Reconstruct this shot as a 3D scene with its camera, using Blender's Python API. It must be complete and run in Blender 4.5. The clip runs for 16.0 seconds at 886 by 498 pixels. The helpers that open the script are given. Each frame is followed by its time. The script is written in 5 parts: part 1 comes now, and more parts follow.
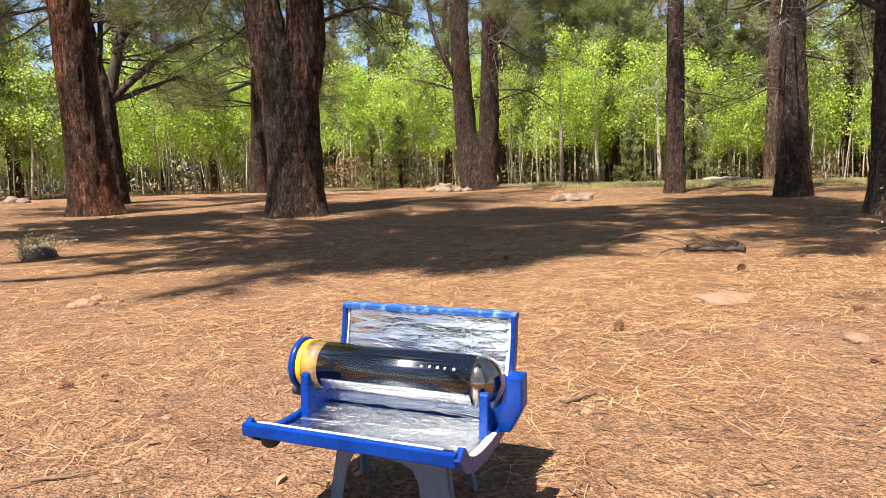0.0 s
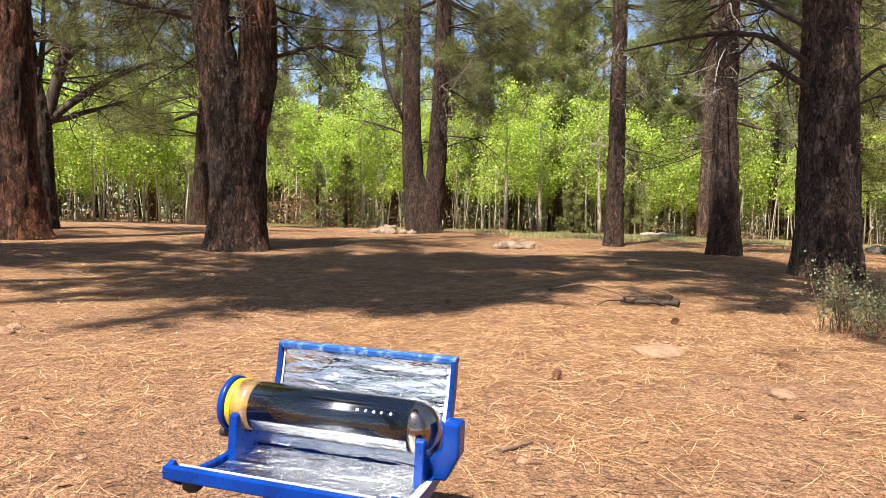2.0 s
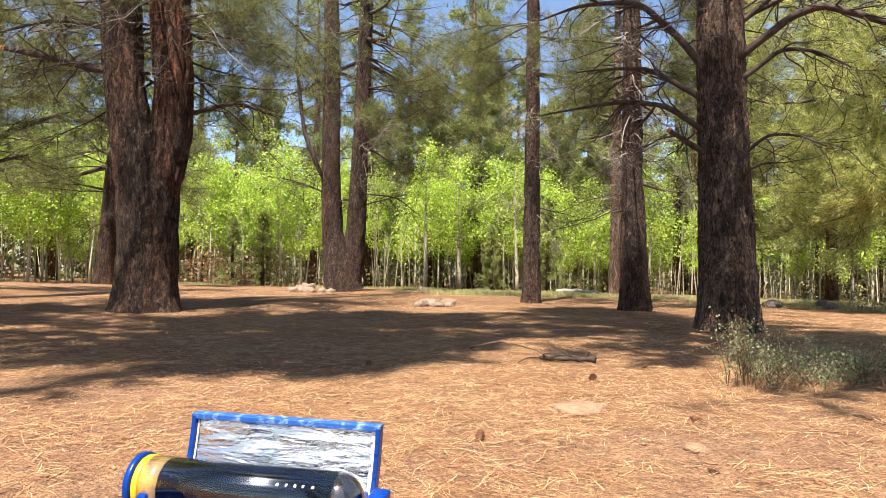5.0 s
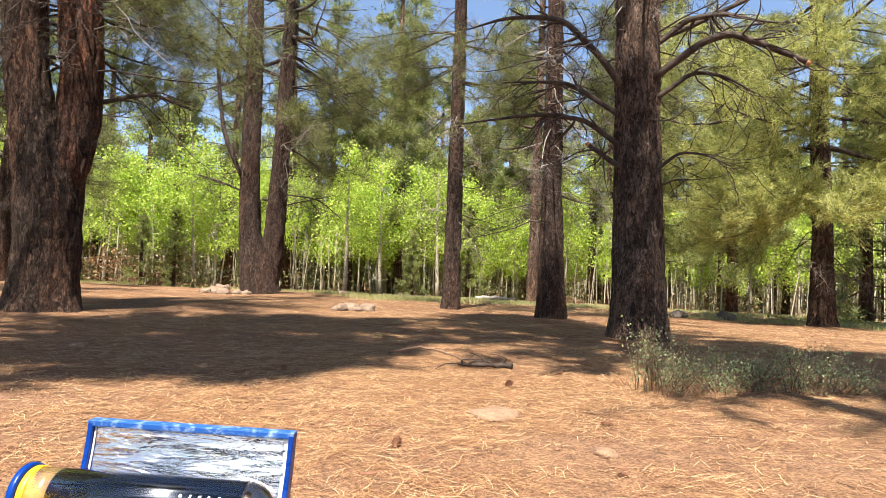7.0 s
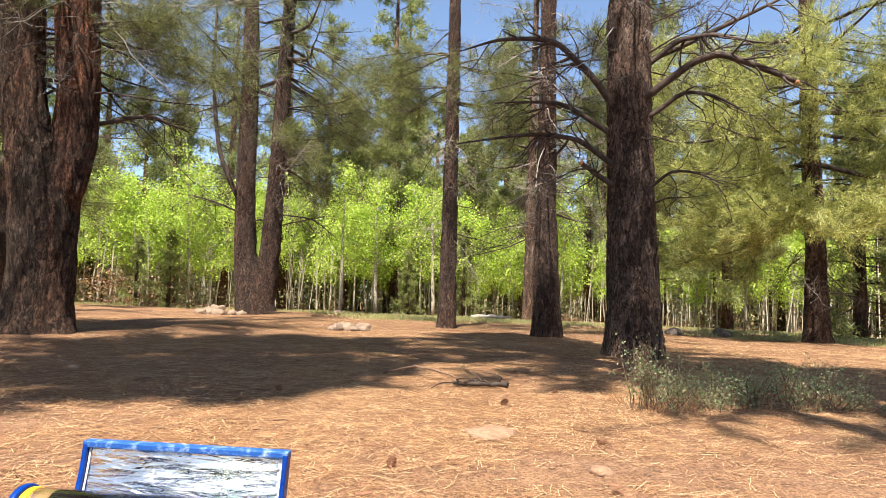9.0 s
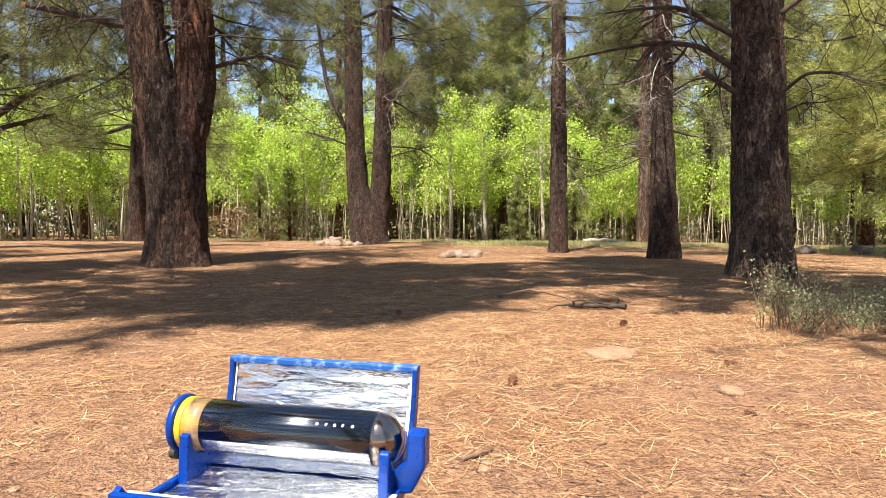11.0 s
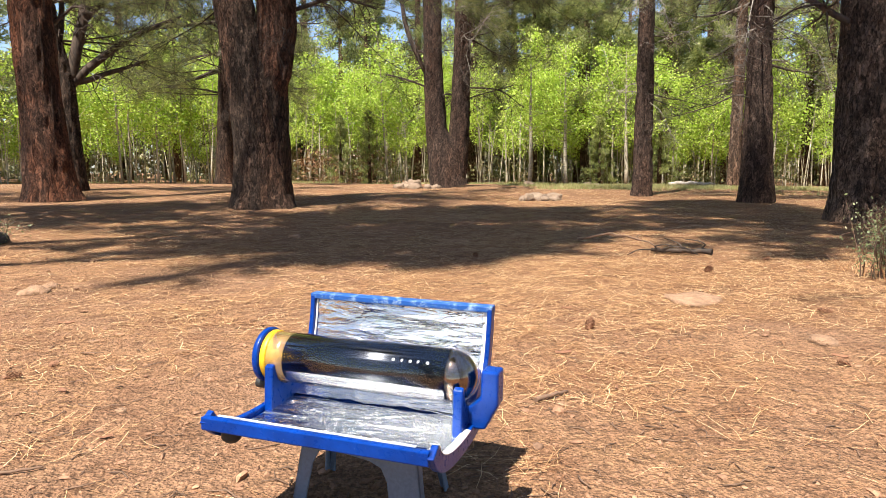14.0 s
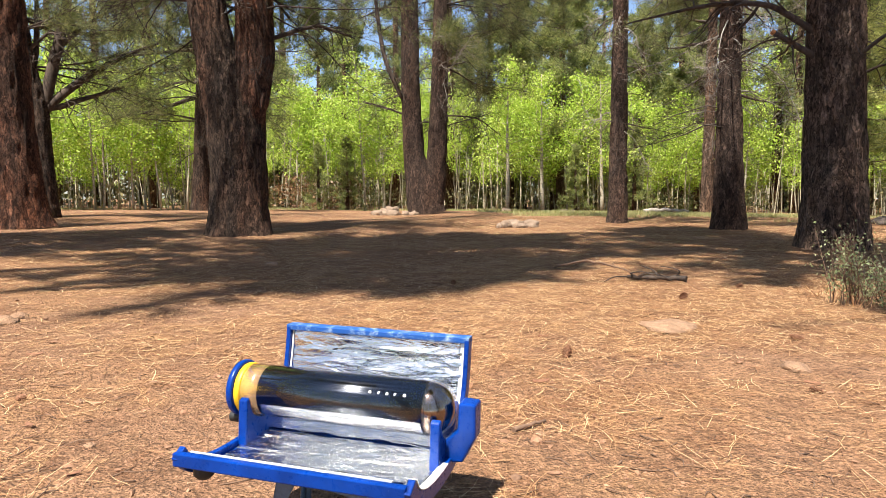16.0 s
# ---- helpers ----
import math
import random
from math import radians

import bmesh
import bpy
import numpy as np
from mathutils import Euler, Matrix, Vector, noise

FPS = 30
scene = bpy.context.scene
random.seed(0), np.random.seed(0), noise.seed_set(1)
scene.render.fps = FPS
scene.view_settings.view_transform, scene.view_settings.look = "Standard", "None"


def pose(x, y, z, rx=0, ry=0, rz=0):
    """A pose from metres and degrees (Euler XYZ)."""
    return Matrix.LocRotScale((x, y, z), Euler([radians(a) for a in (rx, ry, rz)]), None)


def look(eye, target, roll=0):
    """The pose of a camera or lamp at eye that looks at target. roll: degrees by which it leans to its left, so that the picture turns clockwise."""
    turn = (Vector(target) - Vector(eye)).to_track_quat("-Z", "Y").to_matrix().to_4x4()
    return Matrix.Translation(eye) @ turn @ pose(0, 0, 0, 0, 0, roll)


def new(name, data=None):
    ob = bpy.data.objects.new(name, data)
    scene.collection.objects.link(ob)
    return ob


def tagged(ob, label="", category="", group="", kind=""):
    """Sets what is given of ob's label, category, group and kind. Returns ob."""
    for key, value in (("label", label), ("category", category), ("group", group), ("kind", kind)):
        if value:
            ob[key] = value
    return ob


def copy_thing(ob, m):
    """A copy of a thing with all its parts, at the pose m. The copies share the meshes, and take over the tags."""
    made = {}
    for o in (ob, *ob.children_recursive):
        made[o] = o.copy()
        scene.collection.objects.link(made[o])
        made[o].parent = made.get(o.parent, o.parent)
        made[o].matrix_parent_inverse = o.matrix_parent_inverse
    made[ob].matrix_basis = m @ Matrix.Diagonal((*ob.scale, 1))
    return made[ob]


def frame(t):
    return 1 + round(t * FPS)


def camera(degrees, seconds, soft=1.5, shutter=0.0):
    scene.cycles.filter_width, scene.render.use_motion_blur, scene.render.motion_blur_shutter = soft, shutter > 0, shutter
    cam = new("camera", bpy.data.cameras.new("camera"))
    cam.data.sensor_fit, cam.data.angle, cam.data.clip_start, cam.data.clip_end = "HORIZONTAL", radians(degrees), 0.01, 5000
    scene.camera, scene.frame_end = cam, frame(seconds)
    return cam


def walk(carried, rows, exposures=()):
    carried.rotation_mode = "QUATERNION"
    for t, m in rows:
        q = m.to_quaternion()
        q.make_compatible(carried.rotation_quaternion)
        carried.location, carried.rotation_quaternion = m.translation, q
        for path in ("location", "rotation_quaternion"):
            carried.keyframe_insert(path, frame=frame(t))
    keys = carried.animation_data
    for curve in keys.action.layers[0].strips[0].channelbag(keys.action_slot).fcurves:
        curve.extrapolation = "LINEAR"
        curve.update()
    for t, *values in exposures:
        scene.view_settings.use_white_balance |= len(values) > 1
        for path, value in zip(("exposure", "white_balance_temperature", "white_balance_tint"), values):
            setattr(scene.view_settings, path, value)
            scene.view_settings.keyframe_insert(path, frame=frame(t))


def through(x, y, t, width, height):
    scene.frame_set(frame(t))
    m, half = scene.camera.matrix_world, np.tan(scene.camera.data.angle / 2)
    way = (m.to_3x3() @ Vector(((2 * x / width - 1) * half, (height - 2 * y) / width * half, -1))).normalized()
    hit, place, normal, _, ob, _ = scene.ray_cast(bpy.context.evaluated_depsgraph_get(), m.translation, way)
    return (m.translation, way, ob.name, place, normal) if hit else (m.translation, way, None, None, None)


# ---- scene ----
cam = camera(67.64, 16.0, soft=0.5)
PATH = [
    (0, look((0.018, -0.053, 0.723), (0.0023, 1.9328, 0.4865), -2.24)),
    (0.5, look((0.014, -0.057, 0.723), (0.0292, 1.9300, 0.4936), -1.15)),
    (1, look((0.014, -0.051, 0.725), (0.0711, 1.9410, 0.5598), -0.93)),
    (1.5, look((0.017, -0.046, 0.721), (0.1070, 1.9488, 0.6127), 1.30)),
    (2, look((0.016, -0.043, 0.721), (0.1749, 1.9479, 0.6115), 0.88)),
    (2.5, look((0.016, -0.038, 0.722), (0.1952, 1.9526, 0.6594), 0.54)),
    (3, look((0.016, -0.043, 0.726), (0.2339, 1.9454, 0.7464), 1.37)),
    (3.2, look((0.014, -0.042, 0.725), (0.2394, 1.9453, 0.7527), 1.52)),
    (5.3, look((0.006, -0.042, 0.735), (0.4627, 1.9033, 0.8076), 1.25)),
    (5.5, look((0.006, -0.044, 0.733), (0.5089, 1.8910, 0.8048), 1.92)),
    (6, look((0.006, -0.039, 0.731), (0.5330, 1.8888, 0.7975), 1.55)),
    (6.5, look((0.007, -0.035, 0.732), (0.5672, 1.8838, 0.7996), 2.37)),
    (7, look((0.009, -0.022, 0.732), (0.6349, 1.8754, 0.8199), 2.03)),
    (7.5, look((0.007, -0.028, 0.732), (0.6238, 1.8720, 0.8351), 1.78)),
    (8, look((0.005, -0.035, 0.734), (0.6411, 1.8569, 0.8652), 1.95)),
    (8.2, look((0.011, -0.036, 0.731), (0.6549, 1.8518, 0.8702), 2.09)),
    (10.3, look((0.007, -0.059, 0.736), (0.6210, 1.8390, 0.8804), 0.89)),
    (10.5, look((0.008, -0.031, 0.728), (0.6193, 1.8686, 0.8592), 1.06)),
    (10.7, look((-0.001, -0.045, 0.725), (0.521, 1.881, 0.842), -0.1)),
    (10.9, look((-0.008, -0.025, 0.711), (0.397, 1.933, 0.693), -0.2)),
    (11, look((-0.007, -0.010, 0.708), (0.3153, 1.9622, 0.6313), -0.34)),
    (11.2, look((-0.007, -0.012, 0.695), (0.244, 1.964, 0.508), -0.4)),
    (11.3, look((-0.008, -0.018, 0.697), (0.195, 1.957, 0.462), -0.9)),
    (11.5, look((-0.001, -0.005, 0.697), (0.1248, 1.9720, 0.4245), -1.17)),
    (12, look((-0.001, -0.001, 0.696), (0.0991, 1.9750, 0.4013), -0.97)),
    (12.5, look((-0.001, 0.002, 0.697), (0.0848, 1.9793, 0.4081), -1.28)),
    (13, look((-0.001, 0.001, 0.698), (0.0901, 1.9797, 0.4204), -0.48)),
    (13.5, look((0.001, -0.000, 0.699), (0.0900, 1.9803, 0.4345), -0.49)),
    (14, look((0.000, -0.000, 0.700), (0.0847, 1.9831, 0.4546), -0.47)),
    (14.5, look((0.002, -0.004, 0.700), (0.0988, 1.9791, 0.4589), 0.04)),
    (15, look((0.000, -0.006, 0.701), (0.0974, 1.9769, 0.4602), -0.56)),
    (15.5, look((0.001, -0.003, 0.701), (0.1061, 1.9798, 0.4653), -0.36)),
    (16, look((0.002, -0.002, 0.710), (0.1542, 1.9847, 0.5428), -0.38)),
]
walk(cam, PATH, [(0, 1.45), (2.5, 1.5), (5.3, 1.63), (8.2, 1.63), (10.5, 1.63), (11.2, 1.6), (12.0, 1.5), (14.0, 1.47), (16.0, 1.44)])

# ---- world, sun, exposure ----
SUN_AZ, SUN_EL = radians(213), radians(64)
world = bpy.data.worlds.new("sky")
scene.world = world
world.use_nodes = True
wn = world.node_tree
sky = wn.nodes.new("ShaderNodeTexSky")
sky.sky_type = "NISHITA"
sky.sun_disc = False
sky.sun_elevation, sky.sun_rotation = SUN_EL, SUN_AZ
sky.altitude = 1500
sky.dust_density = 2.5
wn.links.new(sky.outputs[0], wn.nodes["Background"].inputs[0])
wn.nodes["Background"].inputs[1].default_value = 0.082
lamp = bpy.data.lights.new("sun", "SUN")
lamp.energy, lamp.angle, lamp.color = 5.0, radians(0.53), (1.0, 0.93, 0.82)
sun = new("sun", lamp)
TOWARD_SUN = Vector((math.sin(SUN_AZ) * math.cos(SUN_EL), math.cos(SUN_AZ) * math.cos(SUN_EL), math.sin(SUN_EL)))
sun.matrix_world = look(TOWARD_SUN * 50, (0, 0, 0))

# ---- materials ----


class Graph:
    """Short hand for a node tree."""

    def __init__(self, name):
        self.mat = bpy.data.materials.new(name)
        self.mat.use_nodes = True
        self.t = self.mat.node_tree
        self.bsdf = self.t.nodes["Principled BSDF"]
        self.out = self.t.nodes["Material Output"]
        self.coord = self.add("ShaderNodeTexCoord")

    def add(self, kind, **inputs):
        n = self.t.nodes.new(kind)
        for k, v in inputs.items():
            self.put(n.inputs[k.replace("_", " ")], v)
        return n

    def put(self, socket, v):
        if isinstance(v, bpy.types.NodeSocket):
            self.t.links.new(v, socket)
        elif isinstance(v, tuple) and len(v) == 3 and socket.type == "RGBA":
            socket.default_value = (*v, 1)
        else:
            socket.default_value = v

    def vec(self, stretch=(1, 1, 1), where="Object"):
        return self.add("ShaderNodeMapping", Vector=self.coord.outputs[where], Scale=stretch).outputs[0]

    def noise(self, scale, stretch=(1, 1, 1), detail=4.0, rough=0.6, warp=0.0):
        n = self.add("ShaderNodeTexNoise", Vector=self.vec(stretch), Scale=scale, Detail=detail, Roughness=rough, Distortion=warp)
        return n.outputs[0]

    def cells(self, scale, stretch=(1, 1, 1), feature="DISTANCE_TO_EDGE"):
        n = self.t.nodes.new("ShaderNodeTexVoronoi")
        n.feature = feature
        self.put(n.inputs["Vector"], self.vec(stretch))
        n.inputs["Scale"].default_value = scale
        return n.outputs[0]

    def ramp(self, fac, *stops):
        r = self.t.nodes.new("ShaderNodeValToRGB")
        while len(r.color_ramp.elements) < len(stops):
            r.color_ramp.elements.new(0.5)
        for e, (p, c) in zip(r.color_ramp.elements, stops):
            e.position, e.color = p, (*c, 1) if isinstance(c, tuple) else (c, c, c, 1)
        self.put(r.inputs[0], fac)
        return r.outputs[0]

    def mix(self, fac, a, b, kind="MIX"):
        m = self.t.nodes.new("ShaderNodeMix")
        m.data_type, m.blend_type = "RGBA", kind
        self.put(m.inputs[0], fac)
        self.put(m.inputs[6], a)
        self.put(m.inputs[7], b)
        return m.outputs[2]

    def maths(self, op, a, b=0.0):
        m = self.t.nodes.new("ShaderNodeMath")
        m.operation = op
        self.put(m.inputs[0], a)
        self.put(m.inputs[1], b)
        return m.outputs[0]

    def random(self, island=True):
        if island:
            return self.add("ShaderNodeNewGeometry").outputs["Random Per Island"]
        return self.add("ShaderNodeObjectInfo").outputs["Random"]

    def bump(self, height, strength=0.5, distance=0.01):
        return self.add("ShaderNodeBump", Height=height, Strength=strength, Distance=distance).outputs[0]

    def done(self, color=None, rough=0.8, metal=0.0, normal=None, **more):
        b = self.bsdf
        if color is not None:
            self.put(b.inputs["Base Color"], color)
        self.put(b.inputs["Roughness"], rough)
        self.put(b.inputs["Metallic"], metal)
        if normal is not None:
            self.put(b.inputs["Normal"], normal)
        for k, v in more.items():
            self.put(b.inputs[k.replace("_", " ")], v)
        return self.mat


def two_tone(name, c1, c2, scale=8.0, fine=60.0, rough=0.8, metal=0.0, bump=0.3, distance=0.004, stretch=(1, 1, 1), island=0.0):
    """Two mottled tones, a finer grain over them and relief from the grain."""
    g = Graph(name)
    grain = g.noise(fine, stretch, 3.0)
    col = g.ramp(g.noise(scale, stretch, 5.0), (0.32, c1), (0.68, c2))
    col = g.mix(0.55, col, g.ramp(grain, (0.25, 0.45), (0.75, 1.0)), "MULTIPLY")
    if island:
        col = g.mix(island, col, g.ramp(g.random(), (0.0, 0.35), (1.0, 1.0)), "MULTIPLY")
    return g.done(col, rough, metal, g.bump(grain, bump, distance))


def leaf_material(name, stops, through=0.35, rough=0.5, tree=0.3):
    """Leaves or needles: each one its own tone, some light passing through."""
    g = Graph(name)
    col = g.ramp(g.random(), *stops)
    col = g.mix(tree, col, g.ramp(g.random(False), (0.0, 0.45), (1.0, 1.0)), "MULTIPLY")
    b = g.bsdf
    g.put(b.inputs["Base Color"], col)
    b.inputs["Roughness"].default_value = rough
    tr = g.add("ShaderNodeBsdfTranslucent", Color=col)
    m = g.add("ShaderNodeMixShader", Fac=through)
    g.t.links.new(b.outputs[0], m.inputs[1])
    g.t.links.new(tr.outputs[0], m.inputs[2])
    g.t.links.new(m.outputs[0], g.out.inputs[0])
    return g.mat


def bark_material(name, furrow, plate, warm, scale=1.0, red=0.7, long=0.17):
    """Upright scaly plates between dark fissures, each plate its own tone."""
    g = Graph(name)
    drift = g.add("ShaderNodeTexNoise", Vector=g.vec((1, 1, 0.5)), Scale=10.0 * scale, Detail=6.0, Roughness=0.68).outputs[1]
    bent = g.add("ShaderNodeVectorMath", Vector=g.vec((1, 1, long)))
    sway = g.add("ShaderNodeVectorMath", Vector=drift)
    sway.operation = "SCALE"
    sway.inputs["Scale"].default_value = 0.22
    g.put(bent.inputs[1], sway.outputs[0])

    short = g.add("ShaderNodeVectorMath", Vector=g.vec((1, 1, 0.42)))
    g.put(short.inputs[1], sway.outputs[0])

    def plates(size, feature, line=bent):
        n = g.t.nodes.new("ShaderNodeTexVoronoi")
        n.feature = feature
        n.inputs["Scale"].default_value = size * scale
        g.put(n.inputs["Vector"], line.outputs[0])
        return n.outputs

    gap = plates(20.0, "DISTANCE_TO_EDGE")[0]
    tone = plates(20.0, "F1")["Color"]
    scale_gap = plates(36.0, "DISTANCE_TO_EDGE", short)[0]
    scale_tone = plates(36.0, "F1", short)["Color"]
    flakes = g.noise(60 * scale, (1, 1, 0.4), 6.0, 0.75, 0.6)
    big = g.noise(2.2, (1, 1, 0.3), 4.0)
    col = g.mix(g.ramp(big, (0.42, 0.0), (0.66, red)), plate, warm)
    col = g.mix(0.75, col, g.ramp(tone, (0.15, 0.45), (0.85, 1.35)), "MULTIPLY")
    col = g.mix(0.7, col, g.ramp(scale_tone, (0.1, 0.3), (0.9, 1.9)), "MULTIPLY")
    col = g.mix(0.8, col, g.ramp(flakes, (0.36, 0.3), (0.64, 1.4)), "MULTIPLY")
    pale = g.ramp(g.noise(34, (1, 1, 0.6), 5.0, 0.75), (0.6, 0.0), (0.7, 0.6))
    col = g.mix(pale, col, (0.22, 0.165, 0.135))
    col = g.mix(g.ramp(scale_gap, (0.0, 0.5), (0.05, 0.0)), col, furrow)
    col = g.mix(g.ramp(g.maths("ADD", gap, g.maths("MULTIPLY", g.maths("SUBTRACT", flakes, 0.5), 0.12)), (0.0, 0.9), (0.08, 0.0)), col, furrow)
    high = g.maths("ADD", g.ramp(gap, (0.0, 0.0), (0.2, 1.0)), g.maths("ADD", g.maths("MULTIPLY", g.ramp(scale_gap, (0.0, 0.0), (0.1, 1.0)), 0.35), g.maths("MULTIPLY", flakes, 0.5)))
    return g.done(col, 0.95, 0.0, g.bump(high, 1.0, 0.045), Specular_IOR_Level=0.2)


def ground_material():
    g = Graph("needle_litter_soil")
    big = g.noise(0.55, detail=5.0, rough=0.62)
    mid = g.noise(5.5, detail=5.0, rough=0.7, warp=0.6)
    fine = g.noise(75.0, detail=4.0, rough=0.7)
    streak_a = g.noise(1.0, (230, 60, 1), 3.0, 0.6, 2.5)
    streak_b = g.noise(1.0, (60, 210, 1), 3.0, 0.6, 2.5)
    streak = g.maths("MAXIMUM", streak_a, streak_b)
    soil = g.ramp(mid, (0.3, (0.295, 0.152, 0.084)), (0.7, (0.46, 0.266, 0.16)))
    litter = g.ramp(streak, (0.42, (0.25, 0.112, 0.05)), (0.56, (0.5, 0.26, 0.115)), (0.72, (0.72, 0.45, 0.215)))
    cover = g.ramp(g.maths("ADD", big, g.maths("MULTIPLY", mid, 0.5)), (0.7, 0.0), (0.95, 0.7))
    col = g.mix(cover, soil, litter)
    clump = g.noise(17.0, detail=4.0, rough=0.65, warp=0.5)
    crumb = g.cells(120.0, feature="F1")
    lumps = g.cells(48.0, feature="F1")
    speck = g.noise(210.0, detail=3.0, rough=0.7)
    col = g.mix(g.ramp(speck, (0.6, 0.0), (0.68, 0.65)), col, (0.11, 0.055, 0.032))
    col = g.mix(g.ramp(speck, (0.3, 0.5), (0.38, 0.0)), col, (0.58, 0.38, 0.24))
    bits = g.noise(46.0, (1, 1.3, 1), 4.0, 0.7, 0.8)
    col = g.mix(g.ramp(bits, (0.6, 0.0), (0.67, 0.45)), col, (0.17, 0.085, 0.046))
    col = g.mix(g.ramp(bits, (0.33, 0.45), (0.4, 0.0)), col, (0.58, 0.35, 0.2))
    col = g.mix(0.5, col, g.ramp(clump, (0.32, 0.5), (0.6, 1.1)), "MULTIPLY")
    col = g.mix(0.75, col, g.ramp(fine, (0.35, 0.3), (0.62, 1.2)), "MULTIPLY")
    col = g.mix(0.5, col, g.ramp(crumb, (0.1, 1.15), (0.7, 0.52)), "MULTIPLY")
    col = g.mix(0.3, col, g.ramp(lumps, (0.15, 1.3), (0.7, 0.65)), "MULTIPLY")
    high = g.maths("ADD", g.maths("ADD", g.maths("MULTIPLY", mid, 1.6), g.maths("MULTIPLY", clump, 2.2)), g.maths("ADD", g.maths("ADD", fine, g.maths("MULTIPLY", lumps, -1.6)), g.maths("ADD", g.maths("MULTIPLY", crumb, -1.2), speck)))
    return g.done(col, 0.95, 0.0, g.bump(high, 0.8, 0.014), Specular_IOR_Level=0.2)


def foil_material(name, soft=0.0):
    g = Graph(name)
    crease = g.noise(1.0, (13, 70, 70), 5.0, 0.62, 1.5)
    fold = g.noise(1.0, (7, 22, 22), 3.0, 0.55, 1.0)
    facet = g.cells(1.0, (9, 75, 75), "F1")
    high = g.maths("ADD", g.maths("ADD", crease, g.maths("MULTIPLY", fold, 4.5)), g.maths("MULTIPLY", facet, 0.8))
    return g.done((0.88, 0.89, 0.9), g.ramp(crease, (0.35, 0.03 + soft), (0.65, 0.12 + soft)), 1.0, g.bump(high, 0.75, 0.004))


def glass_material(name, tint=(1, 1, 1), gloss=0.04):
    g = Graph(name)
    clear = g.add("ShaderNodeBsdfTransparent", Color=tint)
    shine = g.add("ShaderNodeBsdfGlossy", Roughness=gloss)
    fres = g.add("ShaderNodeLayerWeight", Blend=0.5)
    m = g.add("ShaderNodeMixShader", Fac=g.maths("ADD", g.maths("MULTIPLY", g.maths("POWER", fres.outputs["Facing"], 4.0), 0.7), 0.05))
    g.t.links.new(clear.outputs[0], m.inputs[1])
    g.t.links.new(shine.outputs[0], m.inputs[2])
    g.t.links.new(m.outputs[0], g.out.inputs[0])
    return g.mat


M_GROUND = ground_material()
# plate tones lowered so the colour holds the crowns' shade on trunks
M_BARK = bark_material("dark_furrowed_pine_bark", (0.011, 0.007, 0.006), (0.105, 0.07, 0.052), (0.18, 0.085, 0.05), 0.85, long=0.15)
M_BARK_RED = bark_material("reddish_pine_bark", (0.016, 0.008, 0.006), (0.125, 0.065, 0.044), (0.3, 0.112, 0.056), 0.85, red=0.9, long=0.13)
# greyer bark for the large pine, raised in tone as if partly sunlit
M_BARK_LIGHTENED = bark_material("lightened_grey_brown_bark", (0.012, 0.009, 0.007), (0.185, 0.13, 0.1), (0.26, 0.14, 0.09), 0.8, 0.6, 0.22)
M_BARK_PLATE = bark_material("plated_pine_bark", (0.008, 0.006, 0.005), (0.115, 0.076, 0.06), (0.19, 0.1, 0.065), 1.1, 0.5, 0.3)
M_BARK_FAR = bark_material("brown_pine_bark", (0.03, 0.02, 0.015), (0.19, 0.125, 0.09), (0.28, 0.15, 0.09), 0.8)
M_LIMB = two_tone("pine_limb_bark", (0.028, 0.02, 0.016), (0.11, 0.076, 0.056), 14, 70, 0.9, bump=0.8, distance=0.01, stretch=(1, 1, 0.5))
# dry grey wood, brightened to imitate sun on the twigs
M_DEAD = two_tone("dry_grey_twig", (0.17, 0.14, 0.11), (0.46, 0.41, 0.36), 7, 60, 0.9)
M_CUT = two_tone("fresh_sawn_wood", (0.5, 0.2, 0.07), (0.62, 0.3, 0.12), 20, 120, 0.8)
# near needles kept darker, with the crown's shade put into their tone
M_NEEDLE = leaf_material("pine_needles", ((0.0, (0.06, 0.08, 0.024)), (0.5, (0.15, 0.17, 0.05)), (1.0, (0.33, 0.33, 0.11))), 0.4, tree=0.15)
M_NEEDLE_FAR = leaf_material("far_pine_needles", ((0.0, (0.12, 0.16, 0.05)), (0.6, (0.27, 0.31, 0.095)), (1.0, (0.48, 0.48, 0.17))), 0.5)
# yellower needles of the east pine, lightened against the crown's own shade
M_NEEDLE_LIFTED = leaf_material("yellowish_lightened_needles", ((0.0, (0.1, 0.13, 0.04)), (0.45, (0.34, 0.37, 0.1)), (1.0, (0.66, 0.64, 0.23))), 0.5, tree=0.0)
M_ASPEN = leaf_material("young_aspen_leaves", ((0.0, (0.27, 0.42, 0.045)), (0.5, (0.46, 0.62, 0.08)), (1.0, (0.68, 0.77, 0.19))), 0.5, tree=0.2)
M_SHRUB = leaf_material("grey_green_shrub_leaves", ((0.0, (0.15, 0.19, 0.08)), (0.7, (0.29, 0.34, 0.16)), (1.0, (0.42, 0.44, 0.26))), 0.35)
M_BRUSH = leaf_material("dark_undergrowth", ((0.0, (0.08, 0.09, 0.035)), (0.6, (0.2, 0.19, 0.075)), (1.0, (0.34, 0.27, 0.13))), 0.3)
M_DRYBRUSH = leaf_material("rusty_dry_brush", ((0.0, (0.12, 0.06, 0.03)), (1.0, (0.34, 0.19, 0.09))), 0.2)
M_GRASS = leaf_material("spring_grass", ((0.0, (0.2, 0.23, 0.07)), (0.6, (0.37, 0.38, 0.15)), (1.0, (0.55, 0.48, 0.26))), 0.3)
M_STRAW = leaf_material("fallen_pine_needles", ((0.0, (0.17, 0.076, 0.036)), (0.45, (0.28, 0.13, 0.06)), (0.8, (0.57, 0.34, 0.16)), (1.0, (0.86, 0.64, 0.37))), 0.05, 0.6, 0.0)
